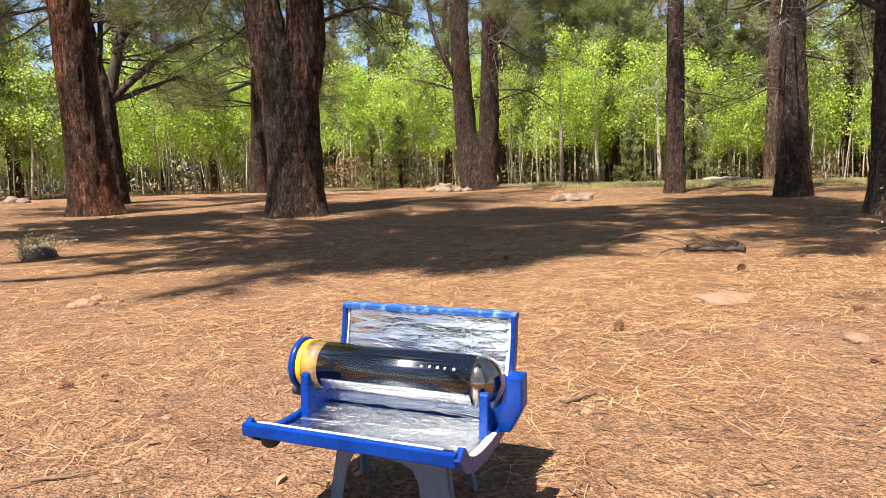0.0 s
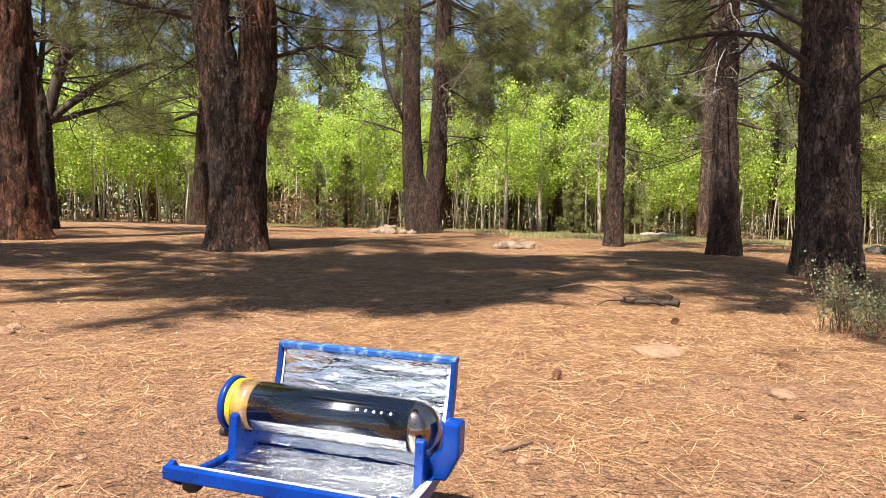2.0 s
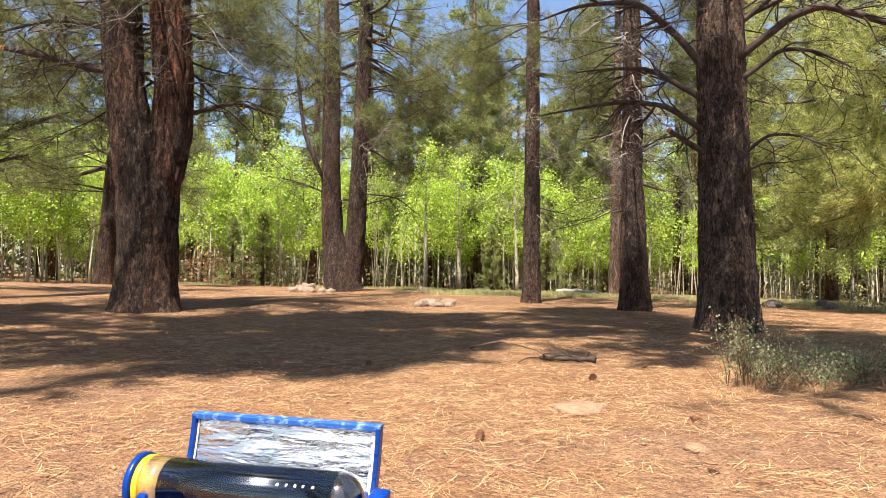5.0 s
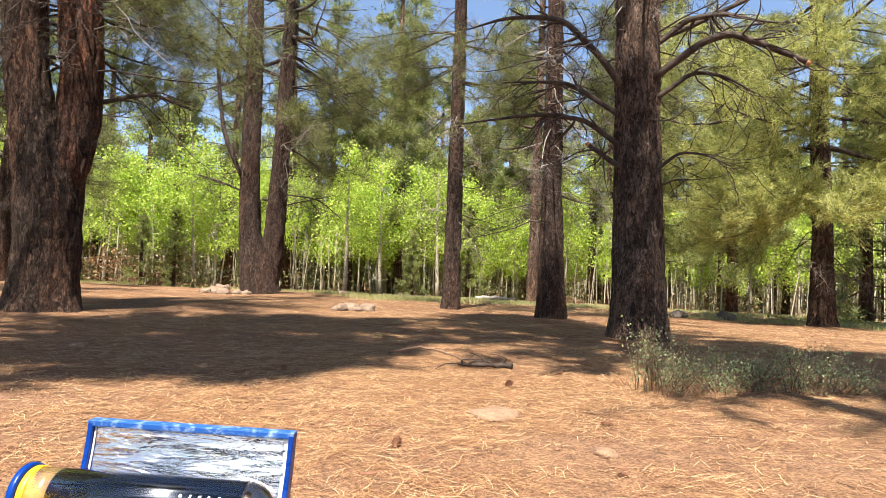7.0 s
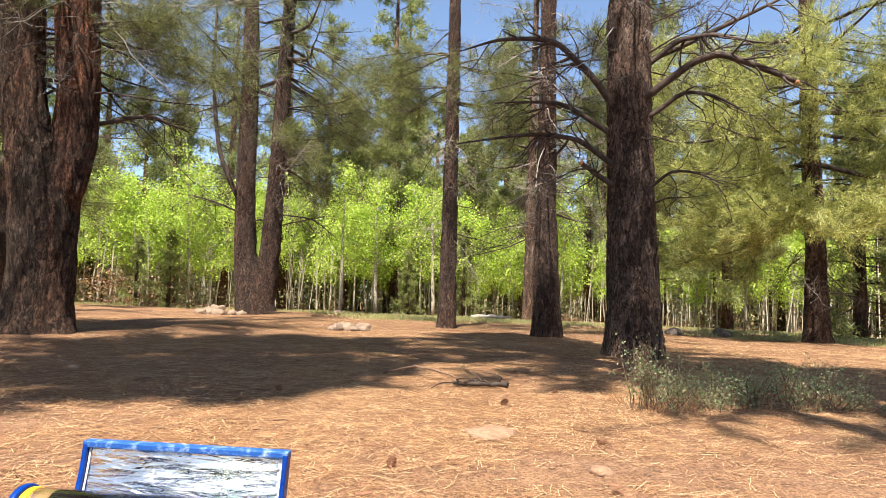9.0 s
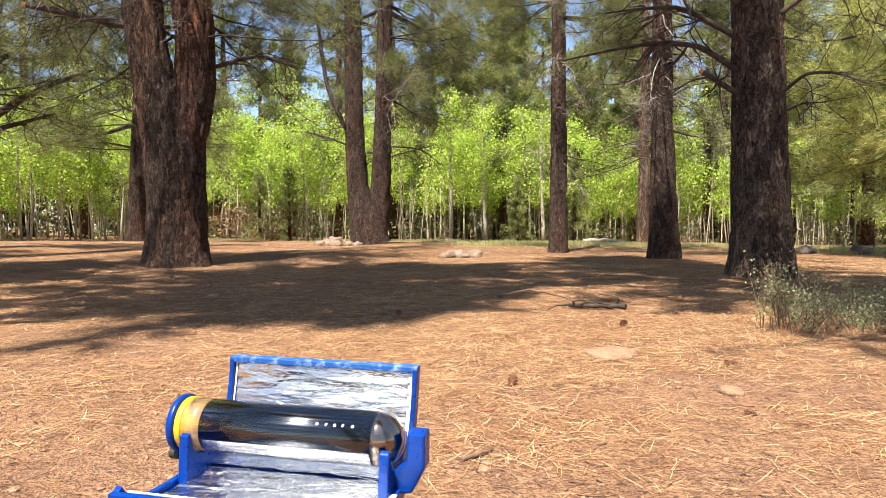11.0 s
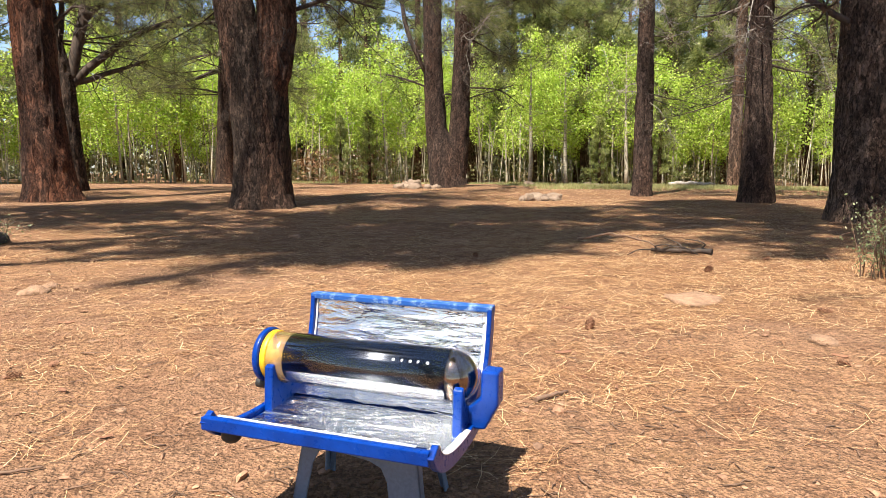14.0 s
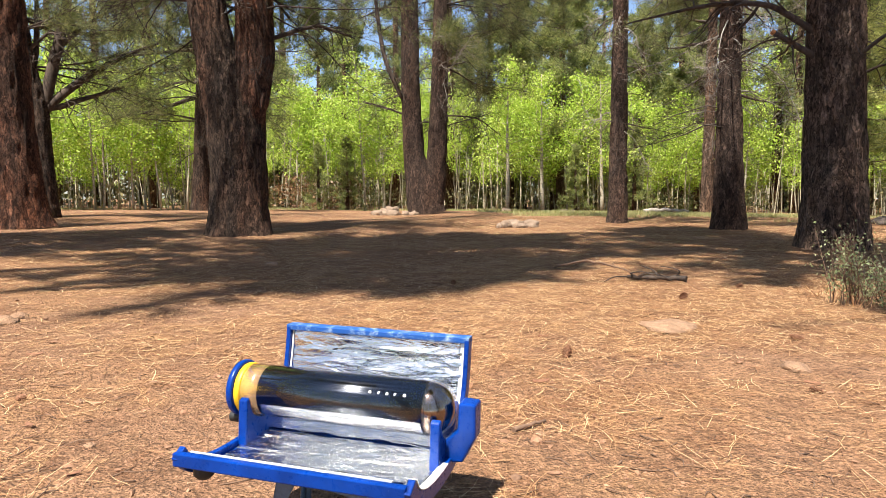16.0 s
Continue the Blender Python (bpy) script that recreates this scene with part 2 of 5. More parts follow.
M_TWIG = two_tone("fallen_twig", (0.13, 0.075, 0.048), (0.28, 0.17, 0.11), 12, 80, 0.9, island=0.5)
M_CONE = two_tone("dry_pine_cone", (0.2, 0.085, 0.045), (0.42, 0.21, 0.115), 20, 120, 0.85, island=0.5)
M_ROCK = two_tone("tan_sandstone", (0.17, 0.115, 0.08), (0.33, 0.24, 0.17), 4, 40, 0.9, bump=0.9, distance=0.02)
M_SLAB = two_tone("soil_stained_slab", (0.26, 0.15, 0.09), (0.46, 0.28, 0.17), 22, 120, 0.95, bump=0.9, distance=0.02)
M_DARKROCK = two_tone("dark_basalt", (0.07, 0.055, 0.05), (0.17, 0.13, 0.11), 5, 50, 0.9, bump=0.7, distance=0.02)
M_PEBBLE = two_tone("soil_pebbles", (0.16, 0.085, 0.05), (0.36, 0.21, 0.13), 9, 60, 0.9, island=0.75)


M_CLOD = two_tone("crumbly_soil_clods", (0.25, 0.125, 0.072), (0.5, 0.28, 0.165), 30, 160, 0.95, bump=0.6, distance=0.004, island=0.5)


def aspen_bark():
    g = Graph("pale_aspen_bark")
    scar = g.noise(5.0, (1, 1, 5.0), 4.0, 0.7)
    col = g.ramp(scar, (0.33, (0.06, 0.05, 0.04)), (0.43, (0.36, 0.32, 0.24)), (0.8, (0.52, 0.47, 0.37)))
    col = g.mix(0.45, col, g.ramp(g.random(False), (0.0, 0.3), (1.0, 1.0)), "MULTIPLY")
    return g.done(col, 0.8, 0.0, g.bump(scar, 0.3, 0.004))


M_ASPENBARK = aspen_bark()

# ---- mesh helpers ----


class Shape:
    """A growing mesh: tubes, lofts and boxes."""

    def __init__(self):
        self.v, self.f = [], []

    def tube(self, pts, radii, sides=6, cap=True, relief=None):
        pts = [Vector(p) for p in pts]
        first = len(self.v)
        side = None
        for i, p in enumerate(pts):
            d = (pts[min(i + 1, len(pts) - 1)] - pts[max(i - 1, 0)]).normalized()
            if side is None:
                side = d.orthogonal().normalized()
            side = (side - d * side.dot(d)).normalized()
            other = d.cross(side)
            for k in range(sides):
                a = 2 * math.pi * k / sides
                out = side * math.cos(a) + other * math.sin(a)
                r = radii[i]
                if relief:
                    r = relief(p, out, r)
                self.v.append(p + out * r)
        for i in range(len(pts) - 1):
            for k in range(sides):
                a, b = first + i * sides + k, first + i * sides + (k + 1) % sides
                self.f.append((a, b, b + sides, a + sides))
        if cap:
            self.f.append(tuple(first + k for k in reversed(range(sides))))
            self.f.append(tuple(first + (len(pts) - 1) * sides + k for k in range(sides)))

    def extrude(self, outline, axis, depth):
        """A flat outline (3D points, in turn) made depth thick along axis."""
        n, first, axis = len(outline), len(self.v), Vector(axis)
        self.v += [Vector(p) for p in outline] + [Vector(p) + axis * depth for p in outline]
        self.f.append(tuple(first + k for k in reversed(range(n))))
        self.f.append(tuple(first + n + k for k in range(n)))
        for k in range(n):
            a, b = first + k, first + (k + 1) % n
            self.f.append((a, b, b + n, a + n))

    def box(self, lo, hi):
        (x0, y0, z0), (x1, y1, z1) = lo, hi
        self.extrude([(x0, y0, z0), (x1, y0, z0), (x1, y1, z0), (x0, y1, z0)], (0, 0, 1), z1 - z0)

    def mesh(self, name, smooth=True):
        me = bpy.data.meshes.new(name)
        me.from_pydata(self.v, [], self.f)
        if smooth:
            me.polygons.foreach_set("use_smooth", [len(f) < 5 for f in self.f])
        me.update()
        return me


def flat_mesh(name, verts, faces):
    """A mesh from arrays: verts (n, 3) and faces (m, k)."""
    me = bpy.data.meshes.new(name)
    m, k = faces.shape
    me.vertices.add(len(verts))
    me.vertices.foreach_set("co", verts.astype(np.float32).ravel())
    me.loops.add(m * k)
    me.loops.foreach_set("vertex_index", faces.astype(np.int32).ravel())
    me.polygons.add(m)
    me.polygons.foreach_set("loop_start", np.arange(0, m * k, k, dtype=np.int32))
    me.update(calc_edges=True)
    return me


def rounded(me, width=0.003, segments=2, angle=40):
    """Bevel the sharp edges of a mesh."""
    bm = bmesh.new()
    bm.from_mesh(me)
    bmesh.ops.remove_doubles(bm, verts=bm.verts, dist=1e-5)
    bmesh.ops.recalc_face_normals(bm, faces=bm.faces)
    sharp = [e for e in bm.edges if len(e.link_faces) == 2 and e.calc_face_angle(0) > radians(angle)]
    bmesh.ops.bevel(bm, geom=sharp, offset=width, segments=segments, profile=0.5, affect="EDGES", clamp_overlap=True)
    bm.to_mesh(me)
    bm.free()
    return me


def part(name, me, material, parent, label=""):
    """One mesh as a part of a thing."""
    ob = new(name, me)
    me.materials.clear()
    me.materials.append(material)
    ob.parent = parent
    return tagged(ob, label)


def thing(name, label, category, group="", at=None):
    ob = new(name)
    ob.empty_display_size = 0.1
    if at is not None:
        ob.matrix_world = at
    return tagged(ob, label, category, group)


# ---- ground ----
KNOTS_R = (0, 1.5, 3, 5, 9, 12, 15.5, 18, 24, 30, 60, 400)
KNOTS_Z = (0, 0.03, 0.055, 0.09, 0.185, 0.225, 0.27, 0.23, 0.12, 0.09, 0.0, -3.0)


def height(x, y, rough=True):
    r = math.hypot(x, y)
    s = min(1, max(0, (r - 2) / 10))
    z = float(np.interp(r, KNOTS_R, KNOTS_Z)) - 0.015 * max(-40, min(40, x)) * s * s * (3 - 2 * s)
    if rough and r < 60:
        z += 0.018 * noise.noise((x * 1.1, y * 1.1, 0.3)) * min(1, r / 2)
        z += 0.009 * noise.noise((x * 4.2, y * 4.2, 7.0)) + 0.004 * noise.noise((x * 13, y * 13, 3.0))
        if r > 6:
            z += 0.05 * noise.noise((x * 0.35, y * 0.35, 1.7)) * min(1, (r - 6) / 5)
    return z


def build_ground():
    rings, spokes = 280, 310
    radii = 0.25 * (400 / 0.25) ** (np.arange(rings) / (rings - 1))
    vs = [(0.0, 0.0, height(0, 0))]
    for r in radii:
        for k in range(spokes):
            a = 2 * math.pi * k / spokes
            x, y = r * math.sin(a), r * math.cos(a)
            vs.append((x, y, height(x, y)))
    fs = []
    for i in range(rings - 1):
        b = 1 + i * spokes
        for k in range(spokes):
            n = (k + 1) % spokes
            fs.append((b + k, b + spokes + k, b + spokes + n, b + n))
    me = flat_mesh("ground", np.array(vs), np.array(fs))
    me.polygons.foreach_set("use_smooth", [True] * len(me.polygons))
    ob = part("ground", me, M_GROUND, None)
    bm = bmesh.new()
    bm.from_mesh(me)
    bm.verts.ensure_lookup_table()
    for k in range(spokes):
        bm.faces.new((bm.verts[0], bm.verts[1 + k], bm.verts[1 + (k + 1) % spokes]))
    bmesh.ops.recalc_face_normals(bm, faces=bm.faces)
    bm.to_mesh(me)
    bm.free()
    return tagged(ob, "red-brown forest soil under dry pine needles", "ground", kind="structure")


build_ground()

# ---- trees ----


def needle_fan(rng, centres, axes, count, length, width, spread=0.9, back=0.0, loose=0.0):
    """Needles as thin triangles: count of them round each centre, set back along its twig and leaning out from its axis."""
    c = np.repeat(np.array(centres, float), count, 0)
    a = np.repeat(np.array(axes, float), count, 0)
    n = len(c)
    c = c - a * rng.uniform(-0.3, 1, (n, 1)) * back + rng.normal(size=(n, 3)) * loose
    d = rng.normal(size=(n, 3))
    d /= np.linalg.norm(d, axis=1)[:, None]
    d = a + d * spread
    d /= np.linalg.norm(d, axis=1)[:, None]
    side = np.cross(d, rng.normal(size=(n, 3)))
    side /= np.linalg.norm(side, axis=1)[:, None] + 1e-9
    ln = length * rng.uniform(0.65, 1.15, (n, 1))
    base = c + d * ln * 0.1
    v = np.stack([base - side * width / 2, base + side * width / 2, c + d * ln], 1).reshape(-1, 3)
    return v, np.arange(3 * n).reshape(-1, 3)


def curve_points(start, direction, length, rng, steps=6, droop=0.0, lift=0.0, wander=0.12):
    """A wandering branch line: droop bends it down at first, lift turns its end up again."""
    p, d = Vector(start), Vector(direction).normalized()
    pts = [p.copy()]
    for i in range(steps):
        f = i / steps
        d = d + Vector(rng.normal(size=3)) * wander + Vector((0, 0, -droop * (1 - f) + lift * f))
        d.normalize()
        p = p + d * (length / steps)
        pts.append(p.copy())
    return pts


def bough(shape, tufts, rng, start, direction, length, r0, droop=0.1, lift=0.2, twigs=7, green=True, sides=6, wood=True):
    """A branch with side twigs; green ones carry needle tufts."""
    pts = curve_points(start, direction, length, rng, 7, droop, lift, 0.12 if green else 0.22)
    shape.tube(pts, [max(0.004, r0 * (1 - 0.9 * i / 7)) for i in range(8)], sides)
    for k in range(twigs):
        f = rng.uniform(0.3, 1.0)
        i = min(6, int(f * 7))
        at = pts[i].lerp(pts[i + 1], f * 7 - i)
        along = (pts[i + 1] - pts[i]).normalized()
        out = (along * rng.uniform(0.3, 0.9) + Vector(rng.normal(size=3)) * 0.7 + Vector((0, 0, 0.15 if green else -0.1))).normalized()
        tl = length * rng.uniform(0.14, 0.34)
        tp = curve_points(at, out, tl, rng, 3, 0.0, 0.2, 0.2)
        if wood:
            shape.tube(tp, [r0 * 0.26, r0 * 0.2, r0 * 0.13, 0.003], 3 if green else 4, False)
        if green:
            for q, w in ((tp[3], tp[3] - tp[2]), (tp[2], tp[3] - tp[1])):
                tufts.append((q, w.normalized()))
            tufts.append((at + Vector(rng.normal(size=3)) * 0.1, out))
        else:
            for _ in range(2):
                q = tp[1].lerp(tp[3], rng.uniform(0, 1))
                o = ((tp[3] - tp[0]).normalized() + Vector(rng.normal(size=3)) * 0.8).normalized()
                shape.tube(curve_points(q, o, tl * 0.5, rng, 2, 0.15, 0.1, 0.25), [r0 * 0.12, r0 * 0.1, 0.002], 3, False)
    if green:
        tufts.append((pts[-1], (pts[-1] - pts[-2]).normalized()))


def bark_relief(seed, depth, flare, base_z):
    def relief(p, out, r):
        q = p + out * r
        u = noise.noise((q.x * 11 + seed, q.y * 11, q.z * 2.4 + 0.4 * noise.noise(q * 5)))
        w = noise.noise((q.x * 19, q.y * 19 + seed, q.z * 5.5))
        ridge = 1 - abs(u) * 2.2
        rise = p.z - base_z
        root = flare * math.exp(-max(rise, 0) / 0.22) * (1 + 0.6 * noise.noise((out.x * 2.3, out.y * 2.3, seed)))
        return r * (1 + root) + depth * (ridge - 0.6) + depth * 0.6 * w

    return relief


def trunk_mesh(stems, seed, depth, flare, sides, step):
    """Stems given as rows of (right, up, back, radius)."""
    sh = Shape()
    for s, stem in enumerate(stems):
        pts, rad = [], []
        ups = [row[1] for row in stem]
        n = max(2, int((ups[-1] - ups[0]) / step / 1.7))
        for i in range(n + 1):
            f = (i / n) ** 1.6
            z = ups[0] + (ups[-1] - ups[0]) * f
            pts.append([float(np.interp(z, ups, [row[j] for row in stem])) if j != 1 else z for j in (0, 2, 1)])
            rad.append(float(np.interp(z, ups, [row[3] for row in stem])))
        for _ in range(2):
            for i in range(1, n):
                for j in (0, 1):
                    pts[i][j] = (pts[i - 1][j] + 2 * pts[i][j] + pts[i + 1][j]) / 4
        sh.tube([Vector(p) for p in pts], rad, sides, True, bark_relief(seed + s, depth, flare if s == 0 else 0.0, 0.0))
    return sh.mesh("trunk")


def pine(x, y, label, stems, top, crown_from, reach, seed, limbs=(), dead=(), boughs=36, tuft=30, needle=(0.15, 0.0052), depth=0.02,
         flare=0.25, sides=72, step=0.035, bark=None, group="", low=(), dead_reach=1.3, red=False, leaf=None, pale=1):
    """A pine: trunk, named limbs, dead branches and a crown of boughs. Rows are (right, up, back, ...) as seen from the clearing."""
    rng = np.random.default_rng(seed)
    tree = thing("pine_tree", label, "tree", group, pose(x, y, height(x, y, False) - 0.03, 0, 0, -math.degrees(math.atan2(x, y))))
    for n, stem in enumerate(stems):
        part("stem" if n else "trunk", trunk_mesh([stem], seed * 3.1 + n, depth, 0.0 if n else flare, sides, step), M_BARK_RED if n and red else bark or M_BARK, tree)
    main = stems[-1] if stems[-1][-1][1] > stems[0][-1][1] else stems[0]
    ups = [r[1] for r in main]

    def core(z):
        return Vector([float(np.interp(z, ups, [r[j] for r in main])) for j in (0, 2)] + [z]), float(np.interp(z, ups, [r[3] for r in main]))

    for line in limbs:
        sh = Shape()
        pts = [Vector((r, b, u)) for r, u, b, _ in line]
        fine, rad = [], []
        for i in range(len(pts) - 1):
            for k in range(5):
                f = k / 5
                fine.append(pts[i].lerp(pts[i + 1], f) + Vector(rng.normal(size=3)) * 0.008)
                rad.append((line[i][3] * (1 - f) + line[i + 1][3] * f) * 0.6)
        fine.append(pts[-1])
        rad.append(line[-1][3] * 0.6)
        for _ in range(2):
            for i in range(1, len(fine) - 1):
                fine[i] = (fine[i - 1] + fine[i] * 2 + fine[i + 1]) / 4
        sh.tube(fine, rad, 10)
        for _ in range(int(5 + 8 * (fine[-1] - fine[0]).length)):
            i = int(rng.integers(3, len(fine) - 1)) if len(fine) > 5 else len(fine) - 2
            d = (fine[i + 1] - fine[i]).normalized() + Vector(rng.normal(size=3)) * 0.9 + Vector((0, 0, -0.25))
            bough(sh, [], rng, fine[i], d, rng.uniform(0.3, 0.8), min(0.014, rad[i] * 0.5), 0.1, 0.1, 4, False, 4)
        part("limb", sh.mesh("limb"), M_LIMB, tree)
        if line[-1][3] > 0.035:
            cut = Shape()
            d = (fine[-1] - fine[-2]).normalized()
            cut.tube([fine[-1] - d * 0.002, fine[-1] + d * 0.035], [line[-1][3] * 0.62, line[-1][3] * 0.56], 10)
            part("sawn_end", cut.mesh("sawn_end"), M_CUT, tree, "orange sawn branch end")
    for z0, z1, count in dead:
        for k in range(count):
            sh = Shape()
            z = rng.uniform(z0, z1)
            a = rng.uniform(0, 2 * math.pi)
            c, r = core(z)
            d = Vector((math.cos(a), math.sin(a), rng.uniform(-0.1, 0.5)))
            bough(sh, [], rng, c + d * r * 0.5, d, dead_reach * rng.uniform(0.4, 1.2), rng.uniform(0.006, 0.014), 0.3, 0.34, 19, False, 5)
            # grey or dark tone per branch; a higher pale share imitates sunlit twigs
            part("dead_branch", sh.mesh("dead_branch"), M_DEAD if k % 5 < pale else M_LIMB, tree)
    wood, tufts = Shape(), []
    for k in range(boughs):
        z = crown_from + (top - crown_from) * (k + rng.uniform(0, 1)) / boughs
        f = (z - crown_from) / (top - crown_from)
        a = k * 2.4 + rng.uniform(-0.5, 0.5)
        c, r = core(z)
        ln = reach * (0.25 + 0.75 * (1 - f) ** 0.8) * rng.uniform(0.65, 1.1)
        d = Vector((math.cos(a), math.sin(a), -0.15 + 0.9 * f))
        bough(wood, tufts, rng, c, d, ln, 0.02 + 0.035 * (1 - f), 0.06, 0.16, 9)
    for r_, u_, b_, ln, *hang in low:
        c, r = core(u_)
        for _ in range(3):
            d = Vector((r_, b_, rng.uniform(-0.2, 0.2)))
            bough(wood, tufts, rng, c, d + Vector(rng.normal(size=3)) * 0.15, ln * rng.uniform(0.8, 1.1), 0.02, hang[0] if hang else 0.08, 0.14, 22)
    tagged(part("branchwork", wood.mesh("branchwork"), M_LIMB, tree), kind="stuff")
    near, far = [t for t in tufts if t[0].z < 8], [t for t in tufts if t[0].z >= 8]
    v, f = needle_fan(rng, [t[0] for t in near or far], [t[1] for t in near or far], tuft, *needle, 0.95, 0.2, 0.03)
    if near and far:
        v2, f2 = needle_fan(rng, [t[0] for t in far], [t[1] for t in far], 9, 0.2, 0.022, 0.9, 0.2, 0.05)
        v, f = np.concatenate([v, v2]), np.concatenate([f, f2 + len(v)])
    crown = part("crown", flat_mesh("crown", v, f), leaf or M_NEEDLE, tree)
    return tagged(crown, kind="stuff").parent


def straight(h, d0, lean=0.0, top_r=0.04, back=0.0):
    return [[(0, 0, 0, d0 / 2), (lean * 0.12, h * 0.12, back * 0.12, d0 / 2 * 0.86), (lean * 0.5, h * 0.5, back * 0.5, d0 / 2 * 0.6), (lean, h, back, top_r)]]


OLD = "old dark furrowed-bark pine standing in needle litter"
# the big forked pine in mid clearing
pine(-1.99, 8.8, "thick old pine forking low into two stems, reddish bark", [
    [(0.0, 0, 0, 0.36), (0.02, 0.8, 0, 0.355), (0.0, 1.5, 0, 0.375), (-0.1, 1.95, 0, 0.33), (-0.23, 2.4, 0, 0.25), (-0.31, 2.9, 0, 0.228), (-0.35, 3.7, 0, 0.235), (-0.6, 9, 0.2, 0.14), (-0.7, 13, 0.3, 0.04)],
    [(0.06, 1.1, -0.05, 0.2), (0.17, 1.75, -0.1, 0.25), (0.26, 2.3, -0.1, 0.25), (0.265, 2.9, -0.1, 0.238), (0.2, 3.9, 0, 0.25), (0.3, 9, 0, 0.16), (0.3, 15, 0, 0.04)]],
    15, 9.5, 1.5, 3, red=True, flare=0.26, sides=90, step=0.04, boughs=16,
    limbs=[[(0.42, 2.52, 0, 0.05), (0.88, 2.73, 0.1, 0.045), (1.15, 2.77, 0.1, 0.035), (1.6, 2.66, 0.2, 0.015)],
           [(-0.4, 2.95, 0, 0.09), (-0.9, 3.05, 0.1, 0.075), (-1.6, 3.15, 0.2, 0.05)],
           [(-0.45, 3.5, 0, 0.05), (-1.1, 3.6, 0.2, 0.04), (-1.8, 3.3, 0.3, 0.015)]],
    dead=[(2.2, 4.5, 22), (3.3, 5.2, 30)], dead_reach=1.9, low=[(1, 4.7, -0.2, 2.6, 0.2), (1, 4.3, 0.3, 2.4, 0.22), (-1, 4.6, 0.1, 2.4, 0.2), (1, 3.6, 0.3, 2.0), (-1, 3.6, 0.4, 2.4), (0.6, 3.7, -0.6, 1.6), (-1, 3.0, 0.8, 2.4), (1, 3.2, 0.9, 1.8), (-1, 3.9, -0.5, 2.0)])
# leaning pine pair at the clearing's west side
# reddish bark; its lighter tone also stands in for sun on the left side
pine(-5.2, 9.76, "old reddish-barked pine leaning slightly by the clearing", [
    [(0.0, 0, 0, 0.34), (-0.05, 1.4, 0, 0.265), (-0.08, 3.0, 0, 0.27), (-0.5, 9, 0, 0.18), (-0.6, 15, 0, 0.04)]],
    15, 9.0, 1.6, 5, bark=M_BARK_RED, sides=84, step=0.045, dead=[(2.2, 4.5, 9)], boughs=16,
    limbs=[[(0.2, 2.5, 0, 0.04), (0.45, 2.75, -0.1, 0.03), (0.6, 2.72, -0.1, 0.02)]], low=[(-1, 3.4, -0.2, 2.2), (-1, 3.0, 0.5, 2.0), (-1, 3.9, 0.3, 2.8, 0.14), (-1, 4.4, -0.2, 2.6, 0.16), (-0.8, 4.6, 0.6, 2.6, 0.16)])
pine(-5.95, 12.06, "dark pine with long spreading low limbs", [
    [(-0.08, 0, 0, 0.22), (-0.09, 1.0, 0, 0.185), (-0.1, 1.9, 0, 0.175), (-0.22, 2.6, 0, 0.13), (-0.32, 3.6, 0, 0.12), (-0.4, 9, 0, 0.03)]],
    9, 4.2, 1.9, 8, sides=40, step=0.05,
    limbs=[[(-0.05, 1.8, 0, 0.17), (0.08, 2.3, 0, 0.16), (0.2, 2.8, 0, 0.15), (0.41, 3.63, 0, 0.13), (0.6, 4.8, 0, 0.034)],
           [(-0.02, 1.85, 0, 0.14), (0.3, 2.2, 0, 0.12), (0.77, 2.6, 0.1, 0.1), (1.3, 2.95, 0.1, 0.07), (1.9, 3.25, 0.2, 0.03)],
           [(0.02, 1.9, 0, 0.1), (0.3, 1.98, 0, 0.085), (0.65, 2.15, 0.1, 0.07), (1.29, 2.4, 0.2, 0.03)],
           [(-0.2, 2.3, 0, 0.09), (-0.05, 3.0, 0.1, 0.08), (-0.02, 4.2, 0.1, 0.034)],
           [(0.25, 2.95, 0, 0.08), (0.75, 3.5, 0.1, 0.06), (1.4, 3.9, 0.2, 0.03)]],
    low=[(1, 2.6, 0.2, 2.4), (1, 3.4, 0.4, 2.4), (0.7, 3.2, -0.5, 2.0)], boughs=20)
